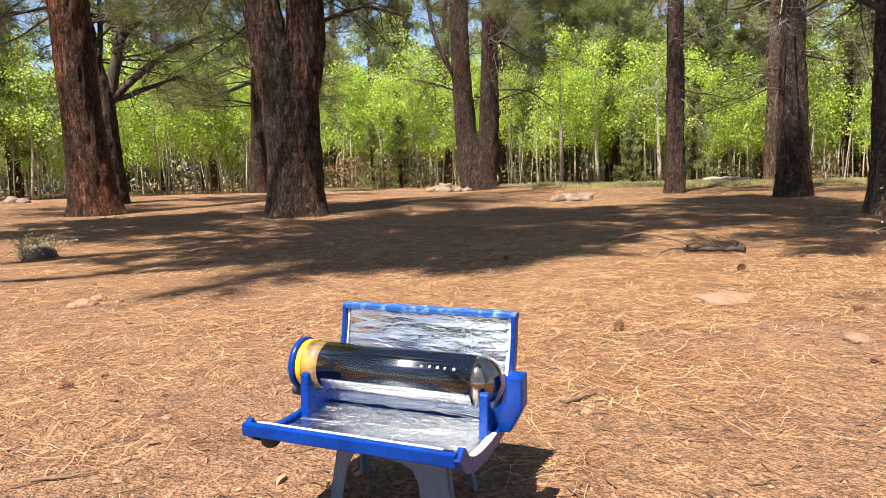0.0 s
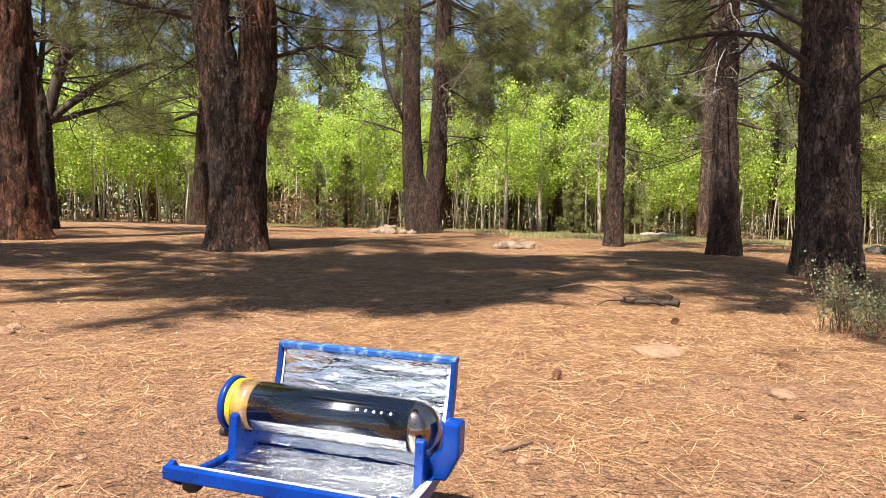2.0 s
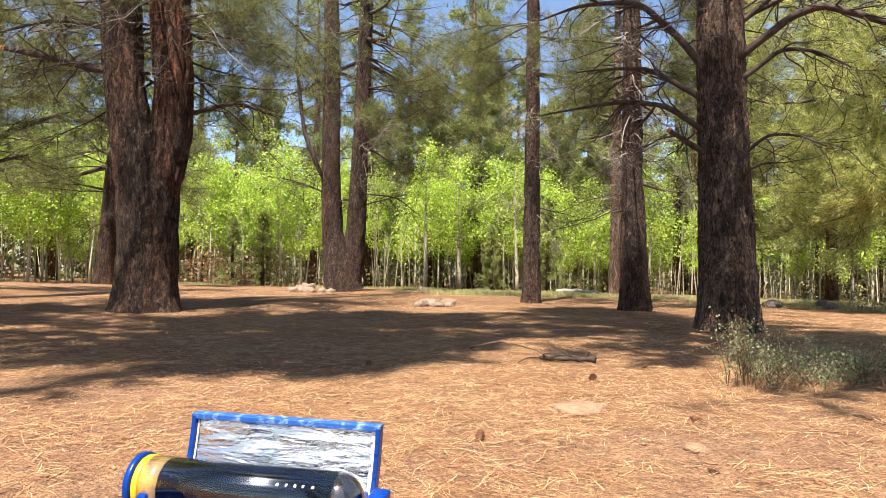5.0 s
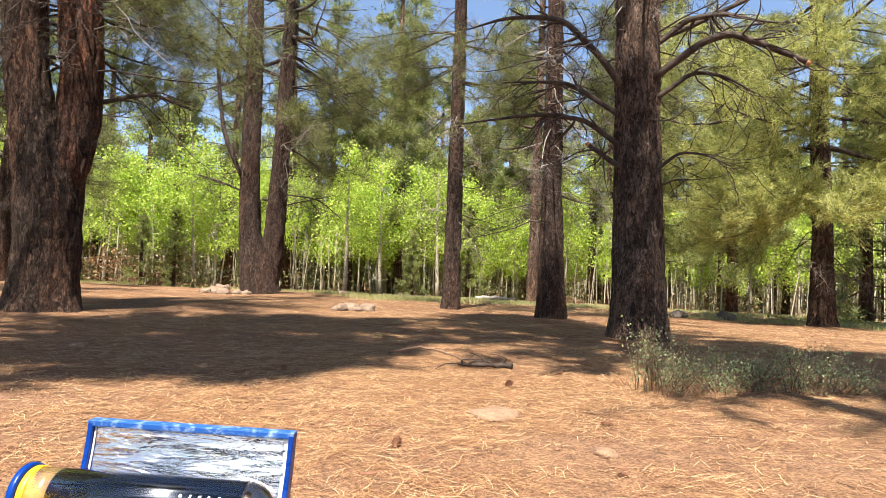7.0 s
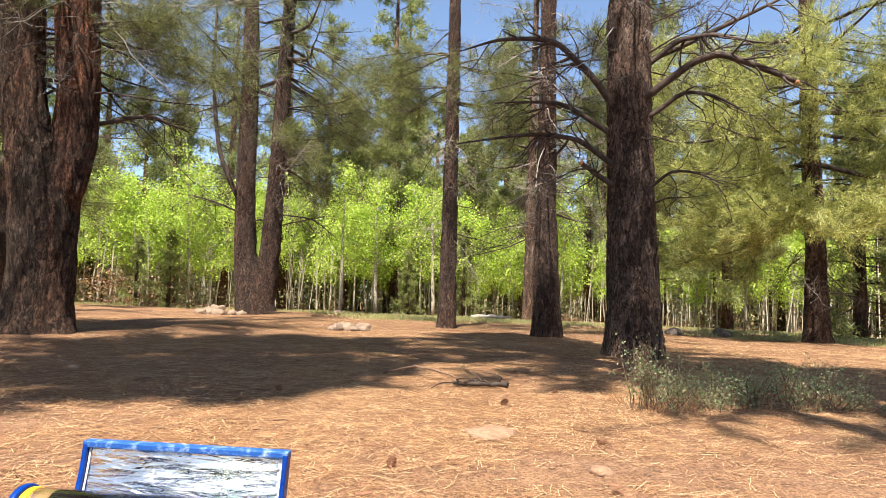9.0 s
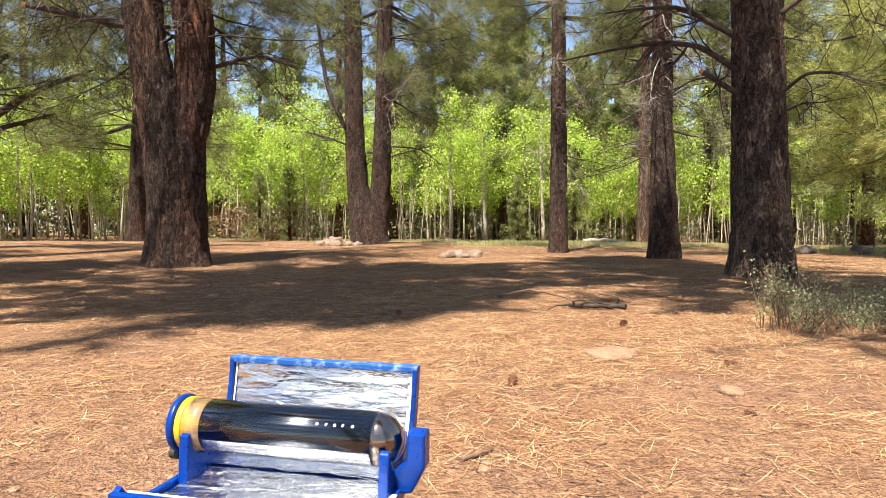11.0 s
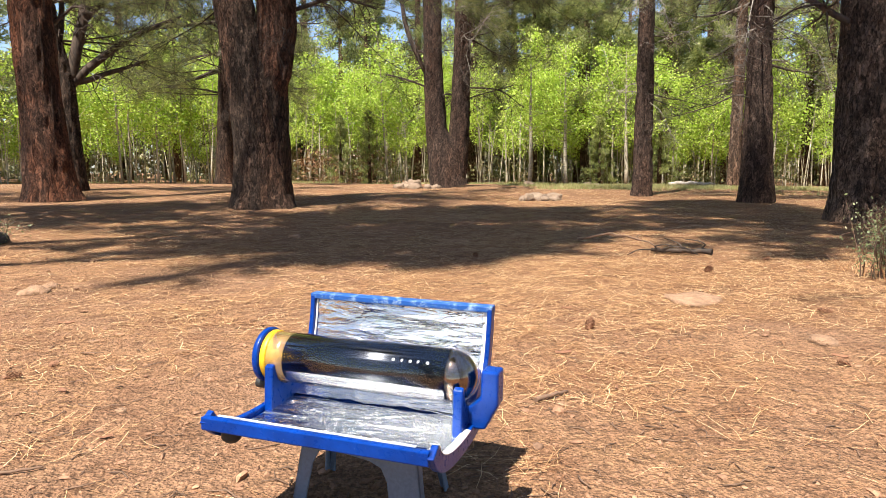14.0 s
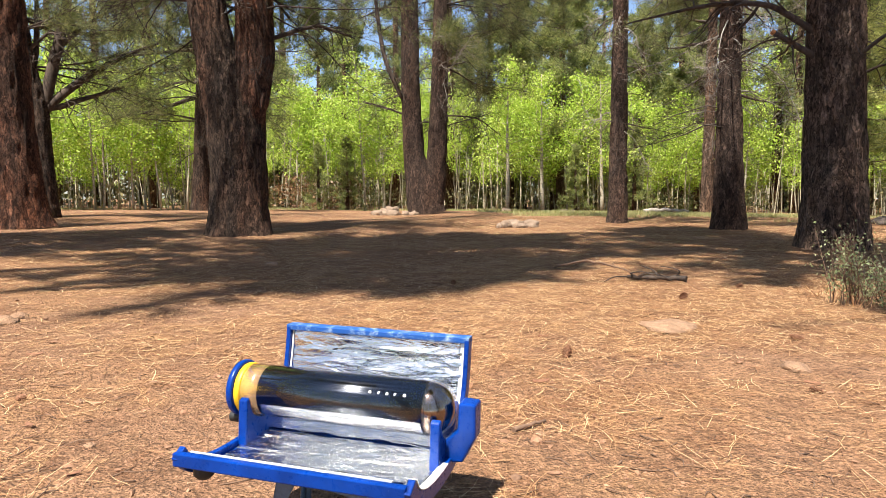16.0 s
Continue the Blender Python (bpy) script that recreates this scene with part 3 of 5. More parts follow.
# twin-stemmed pine with stones at its foot
pine(0.74, 15.6, "twin-stemmed dark pine growing beside a stone heap", [
    [(0.08, 0, 0, 0.42), (0.0, 0.5, 0, 0.4), (-0.2, 1.3, 0, 0.25), (-0.27, 2.75, 0, 0.215), (-0.28, 5.4, 0, 0.19), (-0.4, 10, 0, 0.12), (-0.4, 14, 0, 0.04)],
    [(0.2, 0.3, 0, 0.3), (0.32, 1.2, 0, 0.235), (0.4, 2.8, 0, 0.2), (0.47, 5.5, 0, 0.165), (0.6, 10, 0, 0.1), (0.6, 15, 0, 0.03)]],
    15, 5.2, 3.0, 11, sides=64, step=0.04, flare=0.1, bark=M_BARK_PLATE,
    limbs=[[(-0.3, 2.4, 0, 0.09), (-0.6, 2.95, -0.1, 0.09), (-0.92, 3.77, -0.1, 0.08), (-1.11, 5.46, 0, 0.06), (-1.1, 8, 0, 0.03)],
           [(-0.35, 2.3, 0, 0.04), (-0.9, 2.5, 0, 0.035), (-1.37, 2.62, 0, 0.02)],
           [(0.45, 2.3, 0, 0.035), (1.28, 2.26, 0, 0.025), (1.84, 1.82, 0, 0.012)],
           [(0.4, 2.0, 0, 0.03), (1.0, 2.2, 0.1, 0.02), (1.6, 2.35, 0.1, 0.012)]],
    dead=[(2.0, 5.8, 40), (4.2, 7.0, 24)], low=[(1, 4.8, -0.3, 2.6), (-1, 5.0, 0.3, 2.6), (1, 4.0, 0.4, 2.4), (1, 5.6, 0.5, 2.8), (0.3, 4.2, -0.6, 1.4), (1, 3.4, 0.6, 2.0), (1, 6.0, -0.2, 3.4, 0.22), (1, 5.4, 0.1, 3.6, 0.2), (0.9, 6.4, -0.4, 3.0, 0.25), (-1, 6.2, -0.2, 2.6, 0.2)], dead_reach=1.9)
pine(-4.83, 17.3, "dark pine at the edge of the aspens", straight(14, 0.5, 0.7), 14, 2.6, 3.0, 13, sides=40, step=0.06, dead=[(1.4, 3, 6)],
     low=[(-1, 2.3, 0, 2.4), (-1, 2.9, -0.3, 2.8), (1, 3.0, 0, 2.2), (0.8, 2.6, -0.3, 2.0), (-1, 3.4, 0.3, 3.0), (-0.7, 3.8, -0.6, 2.6), (1, 3.6, -0.4, 2.4)])
# slim pines in the middle distance
pine(3.93, 11.3, "slim straight pine with bare lower trunk", straight(14, 0.33, 0.0), 14, 6.4, 1.7, 17, sides=56, step=0.04, dead=[(1.6, 5.6, 44)], boughs=20, pale=2, bark=M_BARK_PLATE,
     low=[(1, 4.9, 0, 1.6), (-1, 5.1, -0.2, 1.7), (1, 4.2, 0.6, 1.5), (-1, 4.5, 0.5, 1.5)], dead_reach=1.1)
pine(5.06, 9.61, "sturdy pine with deeply furrowed plated bark", [
    [(0, 0, 0, 0.25), (-0.01, 0.5, 0, 0.215), (-0.03, 1.4, 0, 0.185), (-0.04, 2.35, 0, 0.16), (-0.06, 5.1, 0, 0.125), (0, 9, 0, 0.1), (0, 13, 0, 0.03)]],
    13, 6.4, 1.7, 19, sides=72, step=0.04, depth=0.026, flare=0.1, bark=M_BARK_PLATE, dead=[(1.5, 5.4, 62)], boughs=20, pale=3, low=[(-1, 4.3, -0.3, 1.8), (1, 4.5, 0, 1.6), (-1, 3.8, 0.8, 1.6), (1, 3.9, 0.8, 1.5)], dead_reach=1.6)
pine(8.77, 17.9, "brown pine trunk among the aspens", straight(13, 0.36, 0.1), 13, 3.4, 2.6, 23, sides=32, step=0.08, dead=[(1.6, 3.5, 8)], bark=M_BARK_FAR)
# the large pine with dead limbs behind the shrubs
pine(4.53, 6.48, "large pine with crooked dead limbs, two freshly sawn", [
    [(0.0, 0, 0, 0.335), (0.0, 0.5, 0, 0.3), (-0.04, 1.9, 0, 0.265), (-0.08, 3.9, 0, 0.245), (-0.05, 8, 0, 0.17), (0, 14, 0, 0.04)]],
    14, 8.0, 1.8, 29, sides=100, step=0.034, depth=0.022, flare=0.1, boughs=18, bark=M_BARK_LIGHTENED,
    limbs=[[(-0.2, 2.2, -0.1, 0.06), (-0.62, 2.53, -0.25, 0.05), (-1.16, 2.6, -0.3, 0.038), (-2.07, 2.51, -0.3, 0.014)],
           [(-0.2, 2.9, -0.1, 0.075), (-0.55, 3.35, -0.25, 0.065), (-0.92, 3.72, -0.3, 0.055), (-1.61, 3.81, -0.2, 0.035), (-2.1, 3.7, -0.2, 0.012)],
           [(-0.2, 1.95, -0.15, 0.06), (-0.58, 2.22, -0.3, 0.045)],
           [(-0.2, 2.6, 0.1, 0.06), (-0.9, 3.13, 0.2, 0.045), (-1.74, 3.17, 0.3, 0.012)],
           [(0.1, 3.0, -0.15, 0.075), (0.62, 3.34, -0.25, 0.07), (0.91, 3.41, -0.3, 0.065), (1.3, 3.22, -0.3, 0.055), (1.64, 3.04, -0.3, 0.045)],
           [(0.1, 3.4, 0, 0.06), (0.49, 3.71, 0, 0.055), (0.85, 3.74, 0, 0.04), (1.43, 3.63, 0.1, 0.015)],
           [(0.1, 2.75, -0.1, 0.055), (0.56, 3.05, -0.2, 0.04), (0.9, 2.95, -0.2, 0.025), (1.16, 2.76, -0.2, 0.012)],
           [(0.15, 1.95, -0.1, 0.04), (0.4, 2.14, -0.2, 0.03), (0.7, 2.1, -0.2, 0.02), (0.94, 1.97, -0.2, 0.01)],
           [(0.1, 3.5, 0.1, 0.06), (0.97, 3.9, 0.2, 0.045), (1.8, 4.3, 0.3, 0.02)],
           [(0.15, 1.8, 0.1, 0.03), (0.35, 1.85, 0.0, 0.02), (0.62, 1.86, 0.0, 0.008)]],
    dead=[(2.0, 4.8, 34)], dead_reach=1.2)
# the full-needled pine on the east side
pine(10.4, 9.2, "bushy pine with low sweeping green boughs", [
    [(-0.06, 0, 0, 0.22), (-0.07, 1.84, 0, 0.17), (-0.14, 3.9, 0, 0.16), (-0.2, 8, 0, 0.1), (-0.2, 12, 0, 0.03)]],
    12, 3.2, 3.4, 31, sides=56, step=0.05, dead=[(0.9, 2.6, 12)], boughs=44, tuft=40, needle=(0.14, 0.01), leaf=M_NEEDLE_LIFTED,
    low=[(-1, 2.3, -0.3, 2.6), (-1, 2.6, 0.2, 2.8), (-0.8, 2.9, -0.6, 2.6), (1, 2.2, -0.3, 1.8), (0.4, 2.4, -1, 1.8), (-0.5, 3.2, -0.8, 2.2), (-1, 3.3, 0, 2.8), (0.8, 3.0, 0.2, 2.2), (-0.3, 2.7, -1, 2.0), (1, 2.7, 0.4, 2.4), (-1, 3.0, 0.4, 3.4), (-1, 3.8, 0.1, 3.4), (-0.9, 4.2, -0.5, 3.0), (-1, 4.9, 0.2, 3.4), (-1, 5.5, -0.2, 3.2), (0.8, 4.6, -0.2, 2.6), (0.2, 5.2, -1, 2.4), (-0.5, 5.9, 0.5, 2.8), (0.8, 5.6, 0.1, 2.6)])
# pines outside the view, whose crowns shade the clearing
SHADER = "tall broad pine whose crown shades the clearing"
pine(-5.6, 5.2, SHADER, straight(10, 0.4), 10, 5.0, 1.9, 37, sides=24, step=0.2, boughs=44, tuft=14, needle=(0.26, 0.035))
pine(-6.2, 3.3, SHADER, straight(16, 0.2, 0.0, 0.03, -3.8), 16, 9.9, 2.8, 39, sides=24, step=0.2, boughs=84, tuft=15, needle=(0.26, 0.04))
pine(3.0, -1.6, SHADER, straight(17, 0.2, -2.25, 0.03, -5.15), 17, 10.8, 2.7, 43, sides=24, step=0.2, boughs=84, tuft=15, needle=(0.26, 0.04))
pine(1.55, -0.85, SHADER, straight(15, 0.35), 15, 10.8, 2.5, 41, sides=24, step=0.2, boughs=46, tuft=15, needle=(0.26, 0.04))

pine(-6.3, 3.0, SHADER, straight(14.5, 0.16, -1.335, 0.03, -4.785), 14.5, 10.5, 1.5, 47, sides=24, step=0.2, boughs=60, tuft=15, needle=(0.26, 0.04))


# ---- aspens ----
def aspen(seed, h, stout=0.0):
    rng = np.random.default_rng(seed)
    tree = thing("aspen_tree", "slender young aspen in bright spring leaf", "tree", "aspens of the grove")
    sh = Shape()
    line = curve_points((0, 0, -0.05), (rng.normal() * 0.05, rng.normal() * 0.05, 1), h, rng, 8, 0, 0.05, 0.035)
    r0 = 0.028 + 0.008 * h / 4 + stout
    sh.tube(line, [r0 * (1 - 0.85 * i / 8) for i in range(9)], 7)
    clumps = []
    for k in range(34):
        f = rng.uniform(0.3, 0.98)
        i = min(7, int(f * 8))
        at = line[i].lerp(line[i + 1], f * 8 - i)
        a = rng.uniform(0, 2 * math.pi)
        ln = rng.uniform(0.35, 1.1) * (1.15 - 0.75 * f) * h / 4.2
        tp = curve_points(at, (math.cos(a), math.sin(a), 0.55), ln, rng, 3, 0, 0.15, 0.15)
        sh.tube(tp, [0.011, 0.008, 0.005, 0.002], 3, False)
        clumps += [tp[3], tp[2]]
    part("trunk", sh.mesh("trunk"), M_ASPENBARK, tree)
    n = 2150
    c = np.array(clumps)[rng.integers(0, len(clumps), n)] + rng.normal(size=(n, 3)) * 0.14
    u = rng.normal(size=(n, 3))
    u /= np.linalg.norm(u, axis=1)[:, None]
    w = np.cross(u, rng.normal(size=(n, 3)))
    w /= np.linalg.norm(w, axis=1)[:, None]
    s = rng.uniform(0.024, 0.045, (n, 1))
    v = np.stack([c - u * s, c + w * s * 0.8, c + u * s, c - w * s * 0.8], 1).reshape(-1, 3)
    tagged(part("crown", flat_mesh("crown", v, np.arange(4 * n).reshape(-1, 4)), M_ASPEN, tree), kind="stuff")
    return tree


def polar(az, r):
    x, y = r * math.sin(radians(az)), r * math.cos(radians(az))
    return x, y, height(x, y, False)


rng = np.random.default_rng(77)
kinds = [aspen(s, h) for s, h in ((101, 4.0), (102, 4.6), (103, 3.5), (104, 5.2), (105, 3.0))]
spots = []
for az in np.arange(-38, 56, 0.52):
    if az > 17 and rng.uniform() < 0.12:
        continue
    spots.append((az + rng.normal() * 0.4, 22.5 + abs(rng.normal()) * 5.5 + (1.0 if az > 26 else 0)))
for n, (az, r) in enumerate(spots):
    x, y, z = polar(az, r)
    m = pose(x, y, z, 0, 0, rng.uniform(0, 360))
    s = rng.uniform(0.8, 1.12)
    if n < len(kinds):
        kinds[n].matrix_world = m
    else:
        ob = copy_thing(kinds[int(rng.integers(0, len(kinds)))], m)
        ob.scale = (s, s, s)


stout_aspen = aspen(106, 4.7, 0.04)
for n, (az, r, k) in enumerate(((9.9, 21.2, 1.0), (17.9, 21.6, 0.9), (13.0, 21.9, 0.95), (-26.5, 21.8, 1.0), (28.0, 21.5, 0.95))):
    x, y, z = polar(az, r)
    ob = copy_thing(stout_aspen, pose(x, y, z, 0, 0, 70 * n)) if n else stout_aspen
    ob.matrix_world = pose(x, y, z, 0, 0, 70 * n) @ Matrix.Scale(k, 4)
    tagged(ob, "stouter pale-trunked aspen in front of the grove")


def thicket():
    """Bare thin saplings standing close under the aspens."""
    sh = Shape()
    for _ in range(700):
        x, y, z = polar(rng.uniform(-40, 60), rng.uniform(23, 36))
        h = rng.uniform(1.4, 3.2)
        d = rng.normal(size=2) * 0.07
        r = rng.uniform(0.009, 0.026)
        sh.tube([(x, y, z - 0.1), (x + d[0] * h * 0.5, y + d[1] * h * 0.5, z + h * 0.5), (x + d[0] * h, y + d[1] * h, z + h)], [r, r * 0.8, r * 0.3], 5, False)
    ob = part("sapling_thicket", sh.mesh("sapling_thicket"), M_ASPENBARK, None)
    tagged(ob, "thin pale aspen saplings crowding under the grove", "saplings", kind="stuff")


thicket()


# ---- woods behind ----
def far_pine(seed, h, reach, low, tuft=20, needle=(0.2, 0.04), twigs=5):
    r = np.random.default_rng(seed)
    tree = thing("pine_tree", "tall green pine in the woods behind", "tree", "pines behind the grove")
    sh = Shape()
    sh.tube([(0, 0, -0.2), (0, 0, h * 0.5), (0, 0, h)], [0.2, 0.13, 0.02], 8)
    tufts = []
    for k in range(44):
        f = (k + r.uniform(0, 1)) / 44
        z = low + (h - low) * f
        a = k * 2.4 + r.uniform(-0.4, 0.4)
        ln = reach * (0.15 + 0.85 * (1 - f) ** 0.8) * r.uniform(0.6, 1.1)
        bough(sh, tufts, r, (0, 0, z), (math.cos(a), math.sin(a), -0.1 + 0.6 * f), ln, 0.03, 0.05, 0.12, twigs, True, 3, False)
    part("trunk", sh.mesh("trunk"), M_BARK_FAR, tree)
    v, f = needle_fan(r, [t[0] for t in tufts], [t[1] for t in tufts], tuft, *needle, 1.0, 0.35, 0.08)
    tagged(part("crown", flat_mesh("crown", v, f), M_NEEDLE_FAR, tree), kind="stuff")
    return tree


far_kinds = [far_pine(s, h, w, lo) for s, h, w, lo in ((201, 13, 2.4, 2.0), (202, 10.5, 2.6, 1.2), (203, 15, 2.6, 3.0), (204, 7, 2.0, 0.6))]
far_kinds += [far_pine(205, 12.5, 2.6, 1.8, 9, (0.28, 0.075)), far_pine(206, 14.5, 2.7, 2.4, 9, (0.28, 0.075))]
spots = [(az + rng.normal() * 0.8, r + rng.normal() * 2.0) for r, gap in ((29, 5.0), (35, 4.0), (45, 3.8)) for az in np.arange(-44, 64, gap)]
# bushy pines that stand out above the grove
spots += [(-13, 28), (-6, 27.5), (0.5, 28), (5, 27), (21, 27.5), (14.0, 26.5), (17.5, 27), (8.5, 30), (24, 29), (31, 29), (37, 28), (45, 28), (-33, 26), (-16, 28), (51, 17), (56, 15)]
for n, (az, r) in enumerate(spots):
    x, y, z = polar(az, max(27, r) if n < len(spots) - 16 else r)
    m = pose(x, y, z, 0, 0, rng.uniform(0, 360))
    if n < len(far_kinds):
        far_kinds[n].matrix_world = m
    else:
        s = rng.uniform(0.75, 1.15)
        ob = copy_thing(far_kinds[int(rng.integers(0, 4)) if r < 40 else int(rng.integers(4, 6))], m)
        ob.scale = (s, s, s)


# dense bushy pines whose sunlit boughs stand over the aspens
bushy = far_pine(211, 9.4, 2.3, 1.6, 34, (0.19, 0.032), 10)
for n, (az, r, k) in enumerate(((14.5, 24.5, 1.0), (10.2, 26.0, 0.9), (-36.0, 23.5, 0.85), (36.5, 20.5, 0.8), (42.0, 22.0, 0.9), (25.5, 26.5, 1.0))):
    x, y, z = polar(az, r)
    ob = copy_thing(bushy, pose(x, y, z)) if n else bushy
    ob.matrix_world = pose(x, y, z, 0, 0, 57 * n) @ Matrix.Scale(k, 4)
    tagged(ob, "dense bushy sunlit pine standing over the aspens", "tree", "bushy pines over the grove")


def undergrowth(name, material, label, az0, az1, r0, r1, top, count, size, seed, spread=(0.4, 0.4, 0.22)):
    """Low leafy growth as one mass of small leaves in clumps."""
    r = np.random.default_rng(seed)
    hubs = []
    for _ in range(max(8, count // 60)):
        x, y, z = polar(r.uniform(az0, az1), r.uniform(r0, r1))
        hubs.append((x, y, z + top * r.uniform(0.05, 1) ** 1.3))
    c = np.array(hubs)[r.integers(0, len(hubs), count)] + r.normal(size=(count, 3)) * spread
    u = r.normal(size=(count, 3))
    u /= np.linalg.norm(u, axis=1)[:, None]
    w = np.cross(u, r.normal(size=(count, 3)))
    w /= np.linalg.norm(w, axis=1)[:, None]
    s = size * r.uniform(0.6, 1.2, (count, 1))
    v = np.stack([c - u * s, c + w * s * 0.5, c + u * s, c - w * s * 0.5], 1).reshape(-1, 3)
    ob = part(name, flat_mesh(name, v, np.arange(4 * count).reshape(-1, 4)), material, None)
    return tagged(ob, label, "undergrowth", kind="stuff")


undergrowth("undergrowth", M_BRUSH, "dark brush filling the woods behind the aspens", -44, 64, 32, 44, 2.6, 30000, 0.18, 501, (0.7, 0.7, 0.35))
undergrowth("far_woods", M_BRUSH, "dense green woods far behind the grove", -48, 68, 56, 66, 8.0, 24000, 0.42, 504, (1.5, 1.5, 0.9))
undergrowth("dry_brush", M_DRYBRUSH, "rusty dry brush among the aspen stems", -10, -3, 22, 25, 0.9, 2600, 0.05, 502)
undergrowth("low_brush", M_BRUSH, "low olive brush at the grove's edge", -40, 58, 21, 28, 0.7, 9000, 0.05, 503)

for az, r, s in ((15.7, 21.5, 0.3), (20.5, 22.4, 0.4), (-6.2, 21.8, 0.3), (-3.8, 22.5, 0.34)):
    x, y, z = polar(az, r)
    ob = tagged(copy_thing(far_kinds[3], pose(x, y, z, 0, 0, az * 31)), "bushy young pine at the aspens' edge", "tree", "young pines at the edge")
    ob.scale = (s, s, s)

# the woods go on behind the camera
for az in np.arange(74, 312, 10.0):
    x, y, z = polar(az + rng.normal() * 2, 15 + abs(rng.normal()) * 7)
    ob = copy_thing(far_kinds[int(rng.integers(4, 6))], pose(x, y, z, 0, 0, rng.uniform(0, 360)))
    ob.scale = [rng.uniform(0.85, 1.2)] * 3

# ---- solar cooker on its stool ----
g = Graph("worn_blue_paint")
_wear = g.noise(90.0, detail=5.0, rough=0.7)
_tone = g.ramp(g.noise(14.0), (0.3, (0.0, 0.02, 0.15)), (0.7, (0.0, 0.038, 0.27)))
M_BLUE = g.done(g.mix(g.ramp(_wear, (0.68, 0.0), (0.74, 0.6)), _tone, (0.45, 0.52, 0.62)), g.ramp(_wear, (0.3, 0.22), (0.7, 0.4)), 0.0, g.bump(_wear, 0.25, 0.002), Specular_IOR_Level=0.25)
g = Graph("scuffed_pale_blue_edge")
M_PALE = g.done(g.ramp(g.noise(60.0, (1, 1, 1), 5.0, 0.7), (0.5, (0.006, 0.07, 0.3)), (0.74, (0.33, 0.45, 0.6))), 0.5)
M_FOIL = foil_material("crinkled_foil")
M_DULLFOIL = foil_material("dulled_crinkled_foil", 0.09)
M_TAPE = two_tone("white_foil_tape", (0.7, 0.7, 0.7), (0.85, 0.85, 0.84), 30, 140, 0.35, 0.3)
M_GLASS = glass_material("clear_tube_glass")
# blue-grey streaks over the black stand in for reflected trees and sky
g = Graph("black_absorber")
_sheen_line = g.noise(1.0, (2.5, 160, 160), 4.0, 0.65)
M_ABSORB = g.done(g.ramp(_sheen_line, (0.35, (0.035, 0.04, 0.05)), (0.65, (0.12, 0.13, 0.15))), g.ramp(_sheen_line, (0.3, 0.12), (0.7, 0.26)), 1.0, g.bump(_sheen_line, 0.35, 0.0015))
# bright streaked tone stands in for the foil mirrored in the tube
g = Graph("mirrored_belly")
_streak = g.noise(1.0, (8, 150, 150), 4.0, 0.65)
M_REFLECTION = g.done(g.ramp(_streak, (0.38, (0.4, 0.41, 0.43)), (0.6, (0.8, 0.81, 0.83))), g.ramp(_streak, (0.3, 0.14), (0.7, 0.26)), 1.0, g.bump(_streak, 0.5, 0.002))
# metal tone inside the clear dome; its brown tint imitates a reflection
g = Graph("dome_reflection_tone")
M_DOME_TONE = g.done(g.ramp(g.noise(9.0), (0.4, (0.12, 0.1, 0.09)), (0.6, (0.36, 0.27, 0.21))), 0.09, 1.0)
M_YELLOW = two_tone("yellow_rubber", (0.75, 0.42, 0.01), (0.85, 0.5, 0.02), 20, 90, 0.45, bump=0.1)
M_AMBER = two_tone("amber_lined_glass_neck", (0.45, 0.26, 0.1), (0.6, 0.38, 0.16), 15, 60, 0.25, 0.2, bump=0.1)
M_BLACK = two_tone("black_rubber", (0.012, 0.012, 0.013), (0.03, 0.03, 0.03), 20, 90, 0.6)
M_PLASTIC = two_tone("grey_blue_plastic", (0.12, 0.175, 0.27), (0.17, 0.23, 0.335), 6, 120, 0.42, bump=0.12)
M_INK = two_tone("pale_print", (0.4, 0.4, 0.4), (0.6, 0.6, 0.6), 20, 90, 0.5)
HALF = 0.21
FRONT = [(0.010, -0.088), (-0.03, -0.094), (-0.08, -0.096), (-0.13, -0.094), (-0.17, -0.088), (-0.2, -0.077), (-0.218, -0.062), (-0.226, -0.046)]
BACK = [(0.016, -0.086), (0.05, -0.08), (0.085, -0.064), (0.112, -0.038), (0.13, -0.002), (0.142, 0.045), (0.15, 0.098)]


def smooth_line(line, n=28):
    """The line through the given (v, w) points, at n even steps."""
    d = np.r_[0, np.cumsum([math.dist(a, b) for a, b in zip(line, line[1:])])]
    t = np.linspace(0, d[-1], n)
    p = np.stack([np.interp(t, d, [q[k] for q in line]) for k in (0, 1)], 1)
    for _ in range(4):
        p[1:-1] = (p[:-2] + 2 * p[1:-1] + p[2:]) / 4
    return [tuple(q) for q in p]


def offset(line, d):
    """The line moved sideways by d (to the left of its way)."""
    p = np.array(line)
    t = np.gradient(p, axis=0)
    t /= np.linalg.norm(t, axis=1)[:, None]
    return [tuple(q) for q in p + np.stack([-t[:, 1], t[:, 0]], 1) * d]


